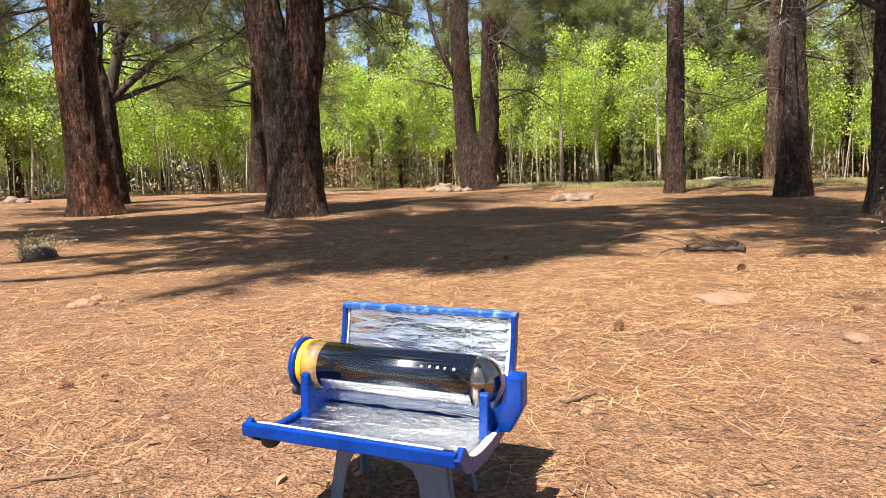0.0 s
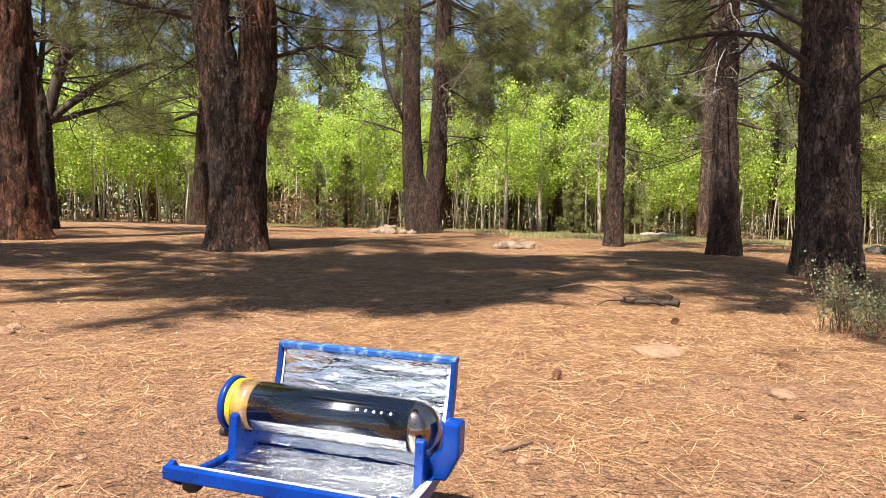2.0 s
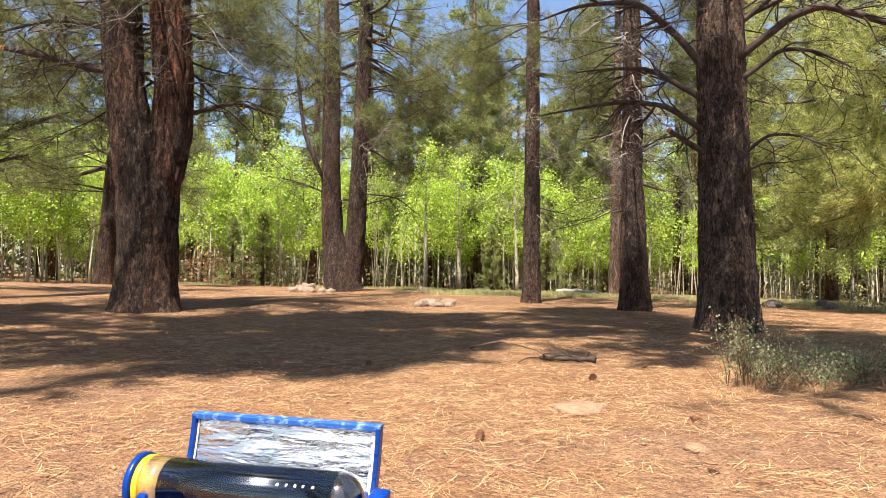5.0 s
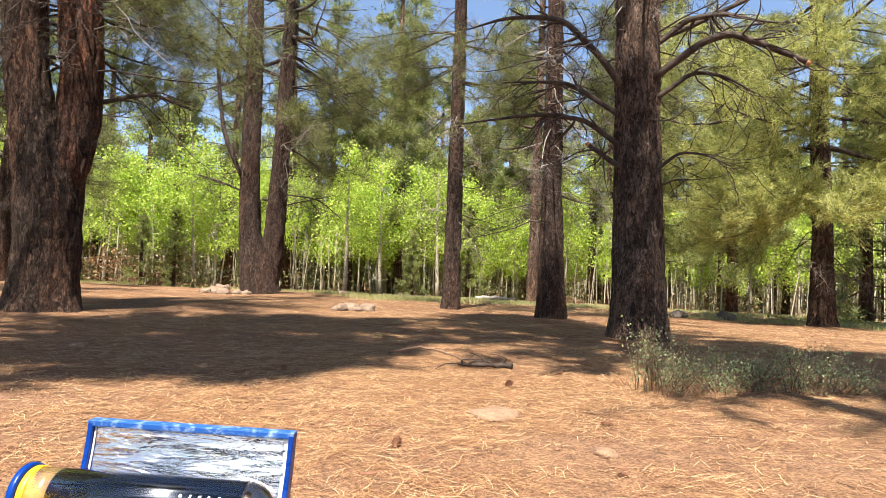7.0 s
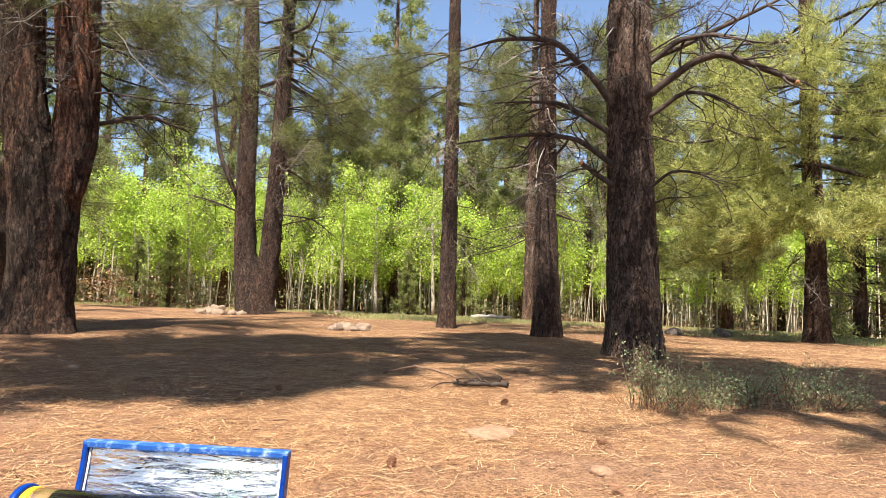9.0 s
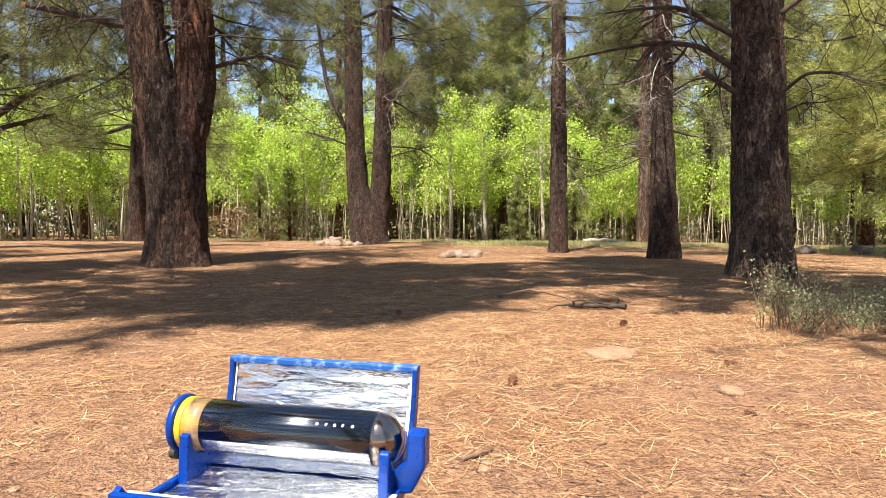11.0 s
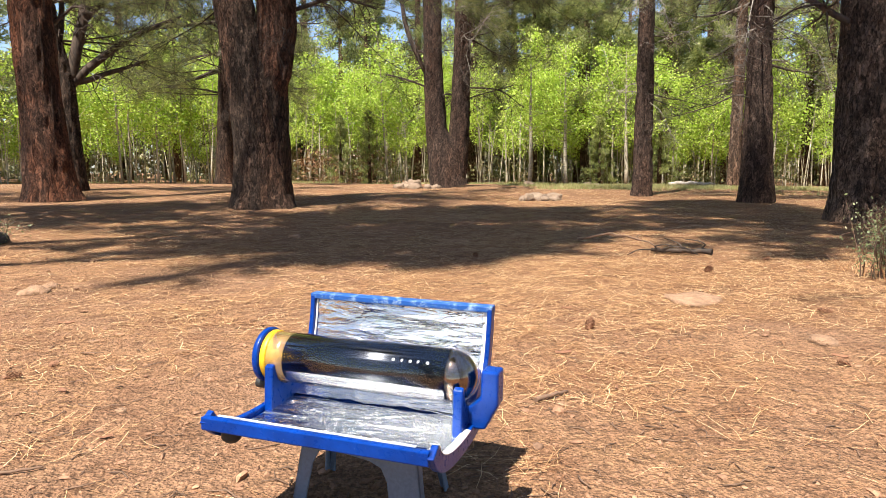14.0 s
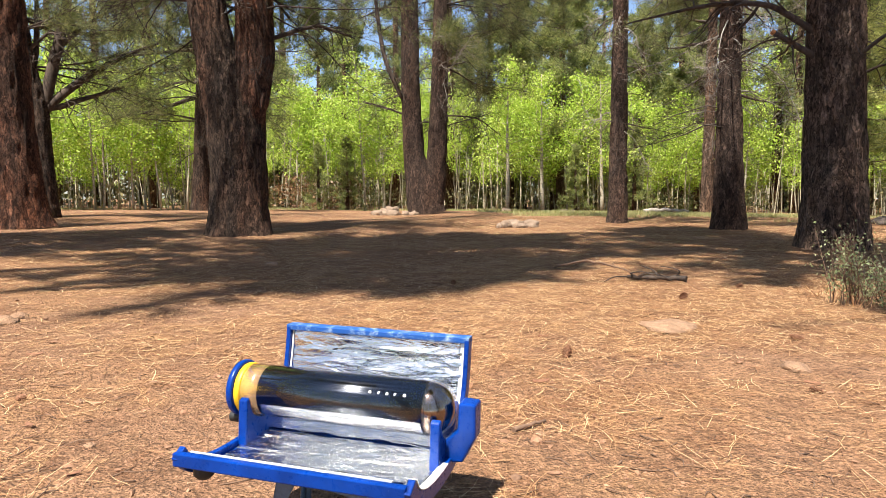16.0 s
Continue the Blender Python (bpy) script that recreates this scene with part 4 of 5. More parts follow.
def shell(line, lo, hi, near, far):
    """A curved panel: the line between two offsets, from u = lo to u = hi."""
    a, b = offset(line, near), offset(line, far)
    sh = Shape()
    n = len(line)
    for u in (lo, hi):
        sh.v += [Vector((u, *q)) for q in a] + [Vector((u, *q)) for q in b]
    for i in range(n - 1):
        sh.f += [(i, i + 1, 2 * n + i + 1, 2 * n + i), (n + i + 1, n + i, 3 * n + i, 3 * n + i + 1)]
        sh.f += [(i + 1, i, n + i, n + i + 1), (2 * n + i, 2 * n + i + 1, 3 * n + i + 1, 3 * n + i)]
    sh.f += [(0, 2 * n, 3 * n, n), (n - 1, 2 * n - 1, 4 * n - 1, 3 * n - 1)]
    me = sh.mesh("shell", False)
    bm = bmesh.new()
    bm.from_mesh(me)
    bmesh.ops.recalc_face_normals(bm, faces=bm.faces)
    bm.to_mesh(me)
    bm.free()
    return me


def foil_sheet(line, lo, hi, seed, away, way=1):
    """Crinkled foil lying on the inside of a panel."""
    rows, cols = 46, 60
    inner = offset(smooth_line(line, rows), away)
    normal = (np.array(offset(smooth_line(line, rows), away + 1)) - np.array(inner)) * way
    sh = Shape()
    for i in range(rows):
        for j in range(cols + 1):
            u = lo + (hi - lo) * j / cols
            k = noise.noise((u * 8 + seed, i * 0.42, 1.0)) * 0.0032 + noise.noise((u * 16, i * 1.1 + seed, 4.0)) * 0.0016
            e = 0.004 * noise.noise((u * 25, seed, 2.0)) if i in (0, rows - 1) else 0
            sh.v.append(Vector((u, inner[i][0] + normal[i][0] * (k + 0.003), inner[i][1] + normal[i][1] * (k + 0.003) + e)))
    for i in range(rows - 1):
        for j in range(cols):
            a = i * (cols + 1) + j
            sh.f.append((a, a + 1, a + cols + 2, a + cols + 1))
    return sh.mesh("foil")


def ring(u0, u1, r0, r1, sides=48, steps=1, v=0.0, w=0.0):
    sh = Shape()
    sh.tube([(u0 + (u1 - u0) * i / steps, v, w) for i in range(steps + 1)], [r0 + (r1 - r0) * i / steps for i in range(steps + 1)], sides)
    return sh.mesh("ring")


def solar_cooker():
    top = thing("solar_cooker", "blue solar tube cooker with foil reflectors, opened on a stool", "solar cooker", at=pose(-0.087, 1.259, 0.316, 0, 0.9, -21.8))
    front, back = smooth_line(FRONT), smooth_line(BACK)
    # lower reflector: inside lies to the right of the line's way towards the lip
    low = part("lower_reflector", shell(front, -HALF, HALF, 0.0, 0.011), M_BLUE, top)
    part("foil_lining", foil_sheet(FRONT, -HALF + 0.012, HALF - 0.012, 3.0, 0.0, -1), M_DULLFOIL, low, "crinkled silver foil")
    for s in (-1, 1):
        part("side_rim", rounded(shell(front, s * HALF - 0.006, s * HALF + 0.006, -0.012, 0.016), 0.002), M_BLUE, low)
    part("rim_lining", shell(front[6:], HALF - 0.0075, HALF + 0.0075, -0.0135, -0.0122), M_TAPE, low, "white foil tape")
    sh = Shape()
    sh.box((-HALF - 0.005, -0.238, -0.069), (HALF - 0.003, -0.224, -0.045))
    part("front_lip", rounded(sh.mesh("front_lip", False), 0.0025), M_BLUE, low)
    sh = Shape()
    sh.box((-HALF + 0.02, -0.2238, -0.048), (HALF - 0.03, -0.219, -0.0442))
    part("lip_tape", sh.mesh("lip_tape", False), M_TAPE, low, "white foil tape along the lip")
    sh = Shape()
    sh.tube([(-HALF + 0.03, -0.2, -0.074), (-HALF + 0.03, -0.2, -0.092), (-HALF + 0.03, -0.2, -0.1)], [0.018, 0.018, 0.01], 20)
    part("latch_knob", rounded(sh.mesh("latch_knob"), 0.002), M_BLACK, low, "black rubber knob")
    # upper reflector, standing open
    edge = HALF - 0.012
    lid = part("upper_reflector", shell(back, -HALF, edge, 0.0, -0.011), M_BLUE, top)
    part("foil_lining", foil_sheet(BACK, -HALF + 0.012, edge - 0.01, 8.0, 0.0), M_FOIL, lid, "crinkled silver foil")
    for u, wide in ((-HALF, 0.004), (edge, 0.008)):
        way = 1 if u < 0 else -1
        part("side_rim", rounded(shell(back, u - 0.005, u + 0.005, 0.012, -0.014), 0.002), M_BLUE, lid)
        part("rim_tape", shell(back[4:], u + way * 0.006, u + way * (0.006 + wide), 0.0035, 0.002), M_TAPE, lid, "white foil tape")
    sh = Shape()
    sh.box((-HALF - 0.006, 0.138, 0.092), (edge + 0.005, 0.166, 0.1045))
    part("top_rim", rounded(sh.mesh("top_rim", False), 0.002), M_PALE, lid, "scuffed pale blue top edge")
    # end brackets
    saddle = [(0.052 * math.sin(radians(a)), -0.052 * math.cos(radians(a))) for a in range(-60, 61, 10)]
    for s in (-1, 1):
        sh = Shape()
        outline = [(-0.066, -0.094), (-0.062, -0.03), (-0.06, -0.006), (-0.05, -0.002), (-0.046, -0.018)] + saddle[1:-1] + [(0.05, -0.02), (0.06, 0.0), (0.07, -0.03), (0.07, -0.094)]
        u = s * 0.196
        sh.extrude([(u - 0.009, v, w) for v, w in outline], (1, 0, 0), 0.018)
        part("end_bracket", rounded(sh.mesh("end_bracket", False), 0.002, 1, 60), M_BLUE, top)
    sh = Shape()
    outline = [(0.2, -0.09), (0.236, -0.088), (0.26, -0.04), (0.26, 0.021), (0.228, 0.022), (0.226, -0.03), (0.2, -0.052)]
    sh.extrude([(u, -0.024, w) for u, w in outline], (0, 1, 0), 0.042)
    part("hinge_block", rounded(sh.mesh("hinge_block", False), 0.004, 2), M_BLUE, top)
    # vacuum tube
    tube = part("glass_tube", ring(-0.2105, 0.17, 0.051, 0.051, 64), M_GLASS, top, "clear glass vacuum tube")
    dome = [(0.17 + 0.048 * math.sin(radians(a)), 0.051 * math.cos(radians(a)) + 0.0005) for a in range(0, 91, 9)]
    sh = Shape()
    sh.tube([(u, 0, 0) for u, _ in dome], [r for _, r in dome], 64, True)
    tube_end = part("tube_dome", sh.mesh("tube_dome"), M_GLASS, tube)
    part("absorber", ring(-0.173, 0.165, 0.0488, 0.0488, 64), M_ABSORB, tube, "glossy black inner tube")
    # added band that carries the foil's reflection
    belly = Shape()
    arc = [radians(a) for a in range(-80, -15, 4)]
    for u in (-0.165, 0.164):
        belly.v += [Vector((u, -math.cos(a) * 0.0497, math.sin(a) * 0.0497)) for a in arc] + [Vector((u, -math.cos(a) * 0.0489, math.sin(a) * 0.0489)) for a in arc]
    n = len(arc)
    for i in range(n - 1):
        belly.f += [(i, i + 1, 2 * n + i + 1, 2 * n + i), (n + i, 3 * n + i, 3 * n + i + 1, n + i + 1)]
    part("mirrored_belly", belly.mesh("mirrored_belly"), M_REFLECTION, tube, "bright band for the foil's reflection on the tube")
    sh = Shape()
    sh.tube([(u - 0.004, 0, 0) for u, _ in dome], [max(0.001, r - 0.0022) for _, r in dome], 48, True)
    part("silvered_end", sh.mesh("silvered_end"), M_DOME_TONE, tube, "dark dome insert tinted brown for a reflection")
    part("neck", ring(-0.2105, -0.1735, 0.0488, 0.0488, 48), M_AMBER, tube, "amber neck behind glass")
    part("yellow_ring", rounded(ring(-0.2245, -0.211, 0.0515, 0.0515, 56), 0.003), M_YELLOW, tube, "yellow rubber ring")
    cap = part("cap", rounded(ring(-0.239, -0.2255, 0.056, 0.056, 56), 0.004), M_BLUE, tube, "blue end cap")
    part("cap_knob", rounded(ring(-0.25, -0.2265, 0.011, 0.011, 20, 1, -0.02, -0.055), 0.003), M_BLACK, cap, "small black knob")
    for k, u in enumerate((0.06, 0.078, 0.094, 0.11, 0.128)):
        a = radians(38)
        sh = Shape()
        sh.v += [Vector((u + du, -math.cos(a + da) * 0.0514, math.sin(a + da) * 0.0514)) for du, da in ((0, -0.05), (0.006 - 0.003 * (k % 2), -0.05), (0.005, 0.05), (0.001, 0.05))]
        sh.f.append((0, 1, 2, 3))
        part("print_mark", sh.mesh("print_mark", False), M_INK, tube, "pale printed mark")
    return top


solar_cooker()


def stool():
    x, y = -0.09, 1.26
    ob = thing("plastic_stool", "small grey-blue plastic stool on bare soil", "stool", at=pose(x, y, 0.022, 0, 0, -21.8))
    top_z = 0.318 - 0.022 - 0.1085
    u0, u1, v0, v1 = -0.137, 0.1, -0.02, 0.085
    sh = Shape()
    sh.box((u0, v0, top_z - 0.022), (u1, v1, top_z))
    part("seat", rounded(sh.mesh("seat", False), 0.006, 3), M_PLASTIC, ob)
    spread = 0.025

    def side(a, b, out, leg, other=None):
        """One arched side between the top corners a and b, splayed out, with two legs."""
        a, b, out = Vector((*a, 0)), Vector((*b, 0)), Vector((*out, 0))
        w = (b - a).length
        along = (b - a).normalized()

        def at(s, z):
            drop = 1 - z / (top_z - 0.01)
            return a + along * (s * (w + 2 * spread * drop) - spread * drop) + out * spread * drop + Vector((0, 0, z))

        f, e = leg / w, (other or leg) / w
        arch = [(1 - e, 0.0), (1 - e * 1.1, 0.075), (1 - e * 1.3, 0.1), (1 - e * 1.7, 0.11), (f + 0.14, 0.122), (f + 0.06, 0.115), (f + 0.02, 0.09), (f, 0.0)]
        line = [at(0, 0), at(0, top_z - 0.01), at(1, top_z - 0.01), at(1, 0)] + [at(s, z * top_z / 0.185) for s, z in arch]
        s2 = Shape()
        s2.extrude(line, -out, 0.005)
        part("leg_panel", rounded(s2.mesh("leg_panel", False), 0.0015, 1), M_PLASTIC, ob)

    side((u0, v0), (u1, v0), (0, -1), 0.024, 0.056)
    side((u1, v1), (u0, v1), (0, 1), 0.014)
    side((u1, v0), (u1, v1), (1, 0), 0.014)
    side((u0, v1), (u0, v0), (-1, 0), 0.014)
    return ob


stool()


# ---- things on the ground ----
def lump(rng, size, flat=0.6, detail=2):
    """An uneven stone."""
    bm = bmesh.new()
    bmesh.ops.create_icosphere(bm, subdivisions=detail, radius=1.0)
    o = rng.uniform(0, 50, 3)
    for v in bm.verts:
        k = 1 + 0.35 * noise.noise(Vector(v.co) * 1.3 + Vector(o)) + 0.22 * noise.noise(Vector(v.co) * 3.1 + Vector(o)) + 0.1 * noise.noise(Vector(v.co) * 8 + Vector(o))
        v.co = Vector((v.co.x * size[0], v.co.y * size[1], v.co.z * size[2] * flat)) * k
    me = bpy.data.meshes.new("stone")
    bm.to_mesh(me)
    bm.free()
    me.polygons.foreach_set("use_smooth", [True] * len(me.polygons))
    return me


def stone(x, y, size, material, label, seed, sink=0.25, flat=0.7, group="", name="stone"):
    r = np.random.default_rng(seed)
    ob = part(name, lump(r, (size, size * r.uniform(0.6, 0.9), size), flat, 3), material, None)
    ob.matrix_world = pose(x, y, height(x, y) + size * flat * (0.5 - sink), 0, 0, r.uniform(0, 360))
    return tagged(ob, label, "stone", group)


def pine_cone(seed, size):
    r = np.random.default_rng(seed)
    sh = Shape()
    sh.tube([(0, 0, -0.5 * size), (0, 0, 0.5 * size)], [0.16 * size, 0.05 * size], 6)
    for k in range(54):
        f = k / 54
        a = k * 2.4
        z = (-0.48 + 0.95 * f) * size
        rad = size * (0.2 + 0.24 * math.sin(math.pi * min(1, f * 0.85 + 0.2)))
        d = Vector((math.cos(a), math.sin(a), 0.35))
        s = Vector((-math.sin(a), math.cos(a), 0)) * size * 0.085
        p = Vector((0, 0, z))
        first = len(sh.v)
        up = Vector((0, 0, size * 0.02))
        tip = p + d * rad
        sh.v += [p + d * rad * 0.2 - s * 0.4, p + d * rad * 0.2 + s * 0.4, tip + s, tip - s, tip + s * 0.7 + up * 2, tip - s * 0.7 + up * 2]
        sh.f += [(first, first + 1, first + 2, first + 3), (first + 3, first + 2, first + 4, first + 5)]
    return sh.mesh("pine_cone", False)


cone_meshes = [pine_cone(s, 1.0) for s in (1, 2)]
CONES = [(0.416, 4.492, 0.085), (1.745, 2.699, 0.085), (0.69, 2.542, 0.09), (1.38, 2.017, 0.06), (1.733, 3.789, 0.1), (2.304, 4.209, 0.08), (-1.257, 2.054, 0.07), (-1.212, 2.205, 0.06)]
for n, (x, y, s) in enumerate(CONES):
    ob = part("pine_cone", cone_meshes[n % 2], M_CONE, None)
    ob.matrix_world = pose(x, y, height(x, y) + s * 0.19, 80 + 25 * math.sin(n * 2.1), 0, n * 77) @ Matrix.Diagonal((s * 0.5, s * 0.5, s * 0.68, 1))
    tagged(ob, "dry open brown pine cone on the needles", "pine cone", "fallen pine cones")


def stick(name, line, r0, material, label, category, twigs=0, seed=1):
    """A fallen stick; its side twigs are parts of their own."""
    r = np.random.default_rng(seed)
    pts = [Vector((x, y, height(x, y) + z)) for x, y, z in line]
    fine = []
    for i in range(len(pts) - 1):
        fine += [pts[i].lerp(pts[i + 1], k / 5) + Vector(r.normal(size=3)) * r0 * 0.25 for k in range(5)]
    fine.append(pts[-1])
    sh = Shape()
    sh.tube(fine, [r0 * (1 - 0.55 * i / len(fine)) * r.uniform(0.9, 1.1) for i in range(len(fine))], 8)
    ob = tagged(part(name, sh.mesh(name), material, None), label, category)
    for _ in range(twigs):
        i = int(r.integers(2, len(fine) - 1))
        d = Vector((r.normal(), r.normal(), 0.35 + abs(r.normal()) * 0.3))
        tp = curve_points(fine[i], d, r.uniform(0.14, 0.34), r, 7, 0.28, -0.3, 0.25)
        tw = Shape()
        tw.tube(tp, [min(0.008, r0 * 0.4) * (1 - 0.11 * k) for k in range(8)], 5)
        part("twig", tw.mesh("twig"), material, ob)
    return ob


stick("fallen_stick", [(0.335, 1.79, 0.008), (0.387, 1.825, 0.012), (0.442, 1.86, 0.008)], 0.008, M_TWIG, "short broken brown stick on soil", "stick")
branch = stick("dead_branch", [(2.03, 4.4, 0.03), (1.84, 4.47, 0.035), (1.66, 4.55, 0.03)], 0.022, M_LIMB, "dark fallen branch with curled twigs in the shade", "branch", 0, 5)
for line in ([(1.7, 4.53, 0.03), (1.66, 4.5, 0.06), (1.74, 4.45, 0.08), (1.84, 4.42, 0.04)], [(1.72, 4.5, 0.03), (1.78, 4.5, 0.06), (1.88, 4.45, 0.05), (1.93, 4.4, 0.01)],
             [(1.86, 4.47, 0.03), (1.84, 4.5, 0.08), (1.76, 4.57, 0.1)], [(1.66, 4.55, 0.03), (1.55, 4.5, 0.04), (1.45, 4.42, 0.015)], [(1.95, 4.43, 0.03), (1.99, 4.4, 0.08), (1.92, 4.4, 0.11), (1.84, 4.43, 0.12)]):
    tw = Shape()
    pts = [Vector((x, y, height(x, y) + z)) for x, y, z in line]
    fine = [pts[i].lerp(pts[i + 1], k / 5) for i in range(len(pts) - 1) for k in range(5)] + [pts[-1]]
    for _ in range(3):
        fine[1:-1] = [(a + 2 * b + c) / 4 for a, b, c in zip(fine, fine[1:], fine[2:])]
    tw.tube(fine, [0.0065 * (1 - 0.6 * i / len(fine)) for i in range(len(fine))], 6)
    part("twig", tw.mesh("twig"), M_LIMB, branch)
slab = stone(1.33, 3.06, 0.17, M_SLAB, "flat buried tan stone slab among needles", 21, 0.7, 0.16)
for n, (x, y, s) in enumerate(((1.78, 10.4, 0.13), (1.95, 10.5, 0.15), (2.22, 10.5, 0.15), (2.05, 10.35, 0.09), (1.68, 10.3, 0.08))):
    stone(x, y, s, M_ROCK, "pale tan stone in a small cluster", 40 + n, group="stone cluster")
for n, (x, y, s) in enumerate(((-0.2, 15.3, 0.16), (0.02, 15.1, 0.16), (0.32, 15.0, 0.12), (0.0, 15.45, 0.22), (0.5, 14.95, 0.11), (-0.35, 15.1, 0.13))):
    stone(x, y, s, M_ROCK, "tan stone heaped at the twin pine's foot", 60 + n, group="stones at the twin pine")
for n, (x, y, s) in enumerate(((2.75, 15.8, 0.13), (3.9, 16.2, 0.1), (4.3, 16.3, 0.16), (4.5, 16.2, 0.12))):
    stone(x, y, s, M_ROCK, "tan stone at the clearing's far edge", 80 + n, group="stones at the far edge")
for n, (x, y, s) in enumerate(((-8.7, 13.2, 0.14), (-8.4, 13.1, 0.12), (-8.9, 13.5, 0.16), (-8.6, 13.3, 0.13))):
    stone(x, y, s, M_ROCK, "tan stone in a low pile", 95 + n, group="low stone pile")
for n, (x, y, s) in enumerate(((-3.35, 5.3, 0.16), (9.4, 10.6, 0.2), (8.6, 11.0, 0.18))):
    stone(x, y, s, M_DARKROCK, "dark stone half sunk in the litter", 105 + n, 0.4)
CLODS = [(1.469, 2.273, 0.06), (0.342, 1.945, 0.014), (0.409, 1.775, 0.016), (-1.941, 3.408, 0.07), (-1.925, 3.537, 0.05), (-1.215, 2.476, 0.018), (-1.012, 2.172, 0.022), (-0.848, 2.37, 0.02), (-0.824, 1.809, 0.018), (-1.014, 5.623, 0.06)]
for n, (x, y, s) in enumerate(CLODS):
    stone(x, y, s, M_SLAB, "weathered soil-coloured stone half sunk among needles", 130 + n, 0.5, 0.5, "scattered stones")
stone(0.286, 1.49, 0.014, M_PEBBLE, "small brown pebble on bare soil", 120)


def bark_chip(x, y, ln, turn, seed):
    """A curled flake of fallen bark."""
    r = np.random.default_rng(seed)
    sh = Shape()
    w = ln * r.uniform(0.25, 0.4)
    n = 7
    for side in (0, 1):
        for i in range(n):
            f = i / (n - 1)
            half = w * (0.45 + 0.55 * math.sin(math.pi * (0.15 + 0.7 * f))) * r.uniform(0.8, 1.1) / 2
            for k in (-1, 0, 1):
                sh.v.append(Vector(((f - 0.5) * ln, k * half, 0.006 + ln * 0.06 * (1 - k * k) * 1.6 + 0.05 * ln * (2 * f - 1) ** 2 - 0.005 * side)))
    for side in (0, 1):
        for i in range(n - 1):
            for k in (0, 1):
                a = side * 3 * n + i * 3 + k
                sh.f.append((a, a + 1, a + 4, a + 3) if side else (a, a + 3, a + 4, a + 1))
    ob = part("bark_chip", sh.mesh("bark_chip"), M_CONE, None)
    ob.matrix_world = pose(x, y, height(x, y), 0, 0, turn)
    return tagged(ob, "dark curled flake of pine bark on soil", "bark chip", "bark chips")


CHIPS = [(0.677, 2.897, 0.05), (0.7, 3.071, 0.04), (0.53, 1.993, 0.035), (0.514, 2.243, 0.06), (0.6, 1.899, 0.035), (1.425, 2.105, 0.05), (-1.451, 2.755, 0.06), (-0.634, 2.732, 0.05), (-1.05, 1.95, 0.04), (-0.78, 1.62, 0.03)]
for n, (x, y, ln) in enumerate(CHIPS):
    bark_chip(x, y, ln, 63 * n, 150 + n)


def scatter_positions(rng, n, r0, r1, keep, az0=-42, az1=60):
    out = []
    while len(out) < n:
        az, r = radians(rng.uniform(az0, az1)), math.exp(rng.uniform(math.log(r0), math.log(r1)))
        x, y = r * math.sin(az), r * math.cos(az)
        if rng.uniform() < keep(x, y):
            out.append((x, y))
    return out


def straw_cover(x, y):
    """How thickly needles lie: thin on the trodden soil, thick on the sunny east side."""
    k = 0.45 + 0.7 * noise.noise((x * 0.7, y * 0.7, 5.0)) + 0.7 * noise.noise((x * 2.3, y * 2.3, 9.0)) + 0.7 * noise.noise((x * 6.0, y * 6.0, 4.0))
    k += 0.45 * math.tanh((y - 2.4) * 1.4) + 0.2 * math.tanh((x - 0.4) * 1.2) - 0.15
    k -= 0.9 * math.exp(-((x - 1.35) / 0.5) ** 2 - ((y - 2.35) / 0.22) ** 2)
    k += 0.7 * math.exp(-((x - 1.7) / 1.3) ** 2 - ((y - 3.3) / 0.8) ** 2)
    return min(1.0, max(0.03, k)) * min(1.0, 0.05 + 0.16 * max(0.0, math.hypot(x, y) - 1.2))


def fallen_needles(count, seed):
    rng = np.random.default_rng(seed)
    spots = scatter_positions(rng, count, 0.7, 17, straw_cover)
    base = np.array([(x, y, height(x, y)) for x, y in spots])
    n = len(base) * 2
    p = np.repeat(base, 2, 0) + rng.normal(size=(n, 3)) * (0.01, 0.01, 0)
    a = np.repeat(rng.uniform(0, 2 * math.pi, len(base)), 2) + rng.normal(size=n) * 0.22
    ln = rng.uniform(0.05, 0.15, n)
    bend = rng.normal(size=n) * 0.3
    dist = np.linalg.norm(p[:, :2], axis=1)
    wd = np.clip(0.00036 * dist ** 1.02, 0.00036, 0.006)
    p[:, 2] += rng.uniform(0.001, 0.01, n)
    rise = rng.normal(size=n) * 0.03
    pts = [p]
    for k in (1, 2):
        d = np.stack([np.cos(a + bend * (k - 1)), np.sin(a + bend * (k - 1)), np.where(k == 1, abs(rise), -abs(rise))], 1)
        pts.append(pts[-1] + d * (ln / 2)[:, None])
    side = np.stack([-np.sin(a), np.cos(a), 0 * a], 1) * wd[:, None]
    v = np.stack([pts[0] - side, pts[0] + side, pts[1] - side, pts[1] + side, pts[2] - side * 0.5, pts[2] + side * 0.5], 1).reshape(-1, 3)
    o = np.arange(n)[:, None] * 6
    near = o[dist < 2.6]
    f = np.concatenate([near + [0, 1, 3, 2], near + [2, 3, 5, 4], o[dist >= 2.6] + [0, 1, 5, 4]])
    ob = part("fallen_needles", flat_mesh("fallen_needles", v, f), M_STRAW, None)
    return tagged(ob, "straw-coloured dry pine needles strewn on soil", "pine needles", kind="stuff")


fallen_needles(115000, 7)


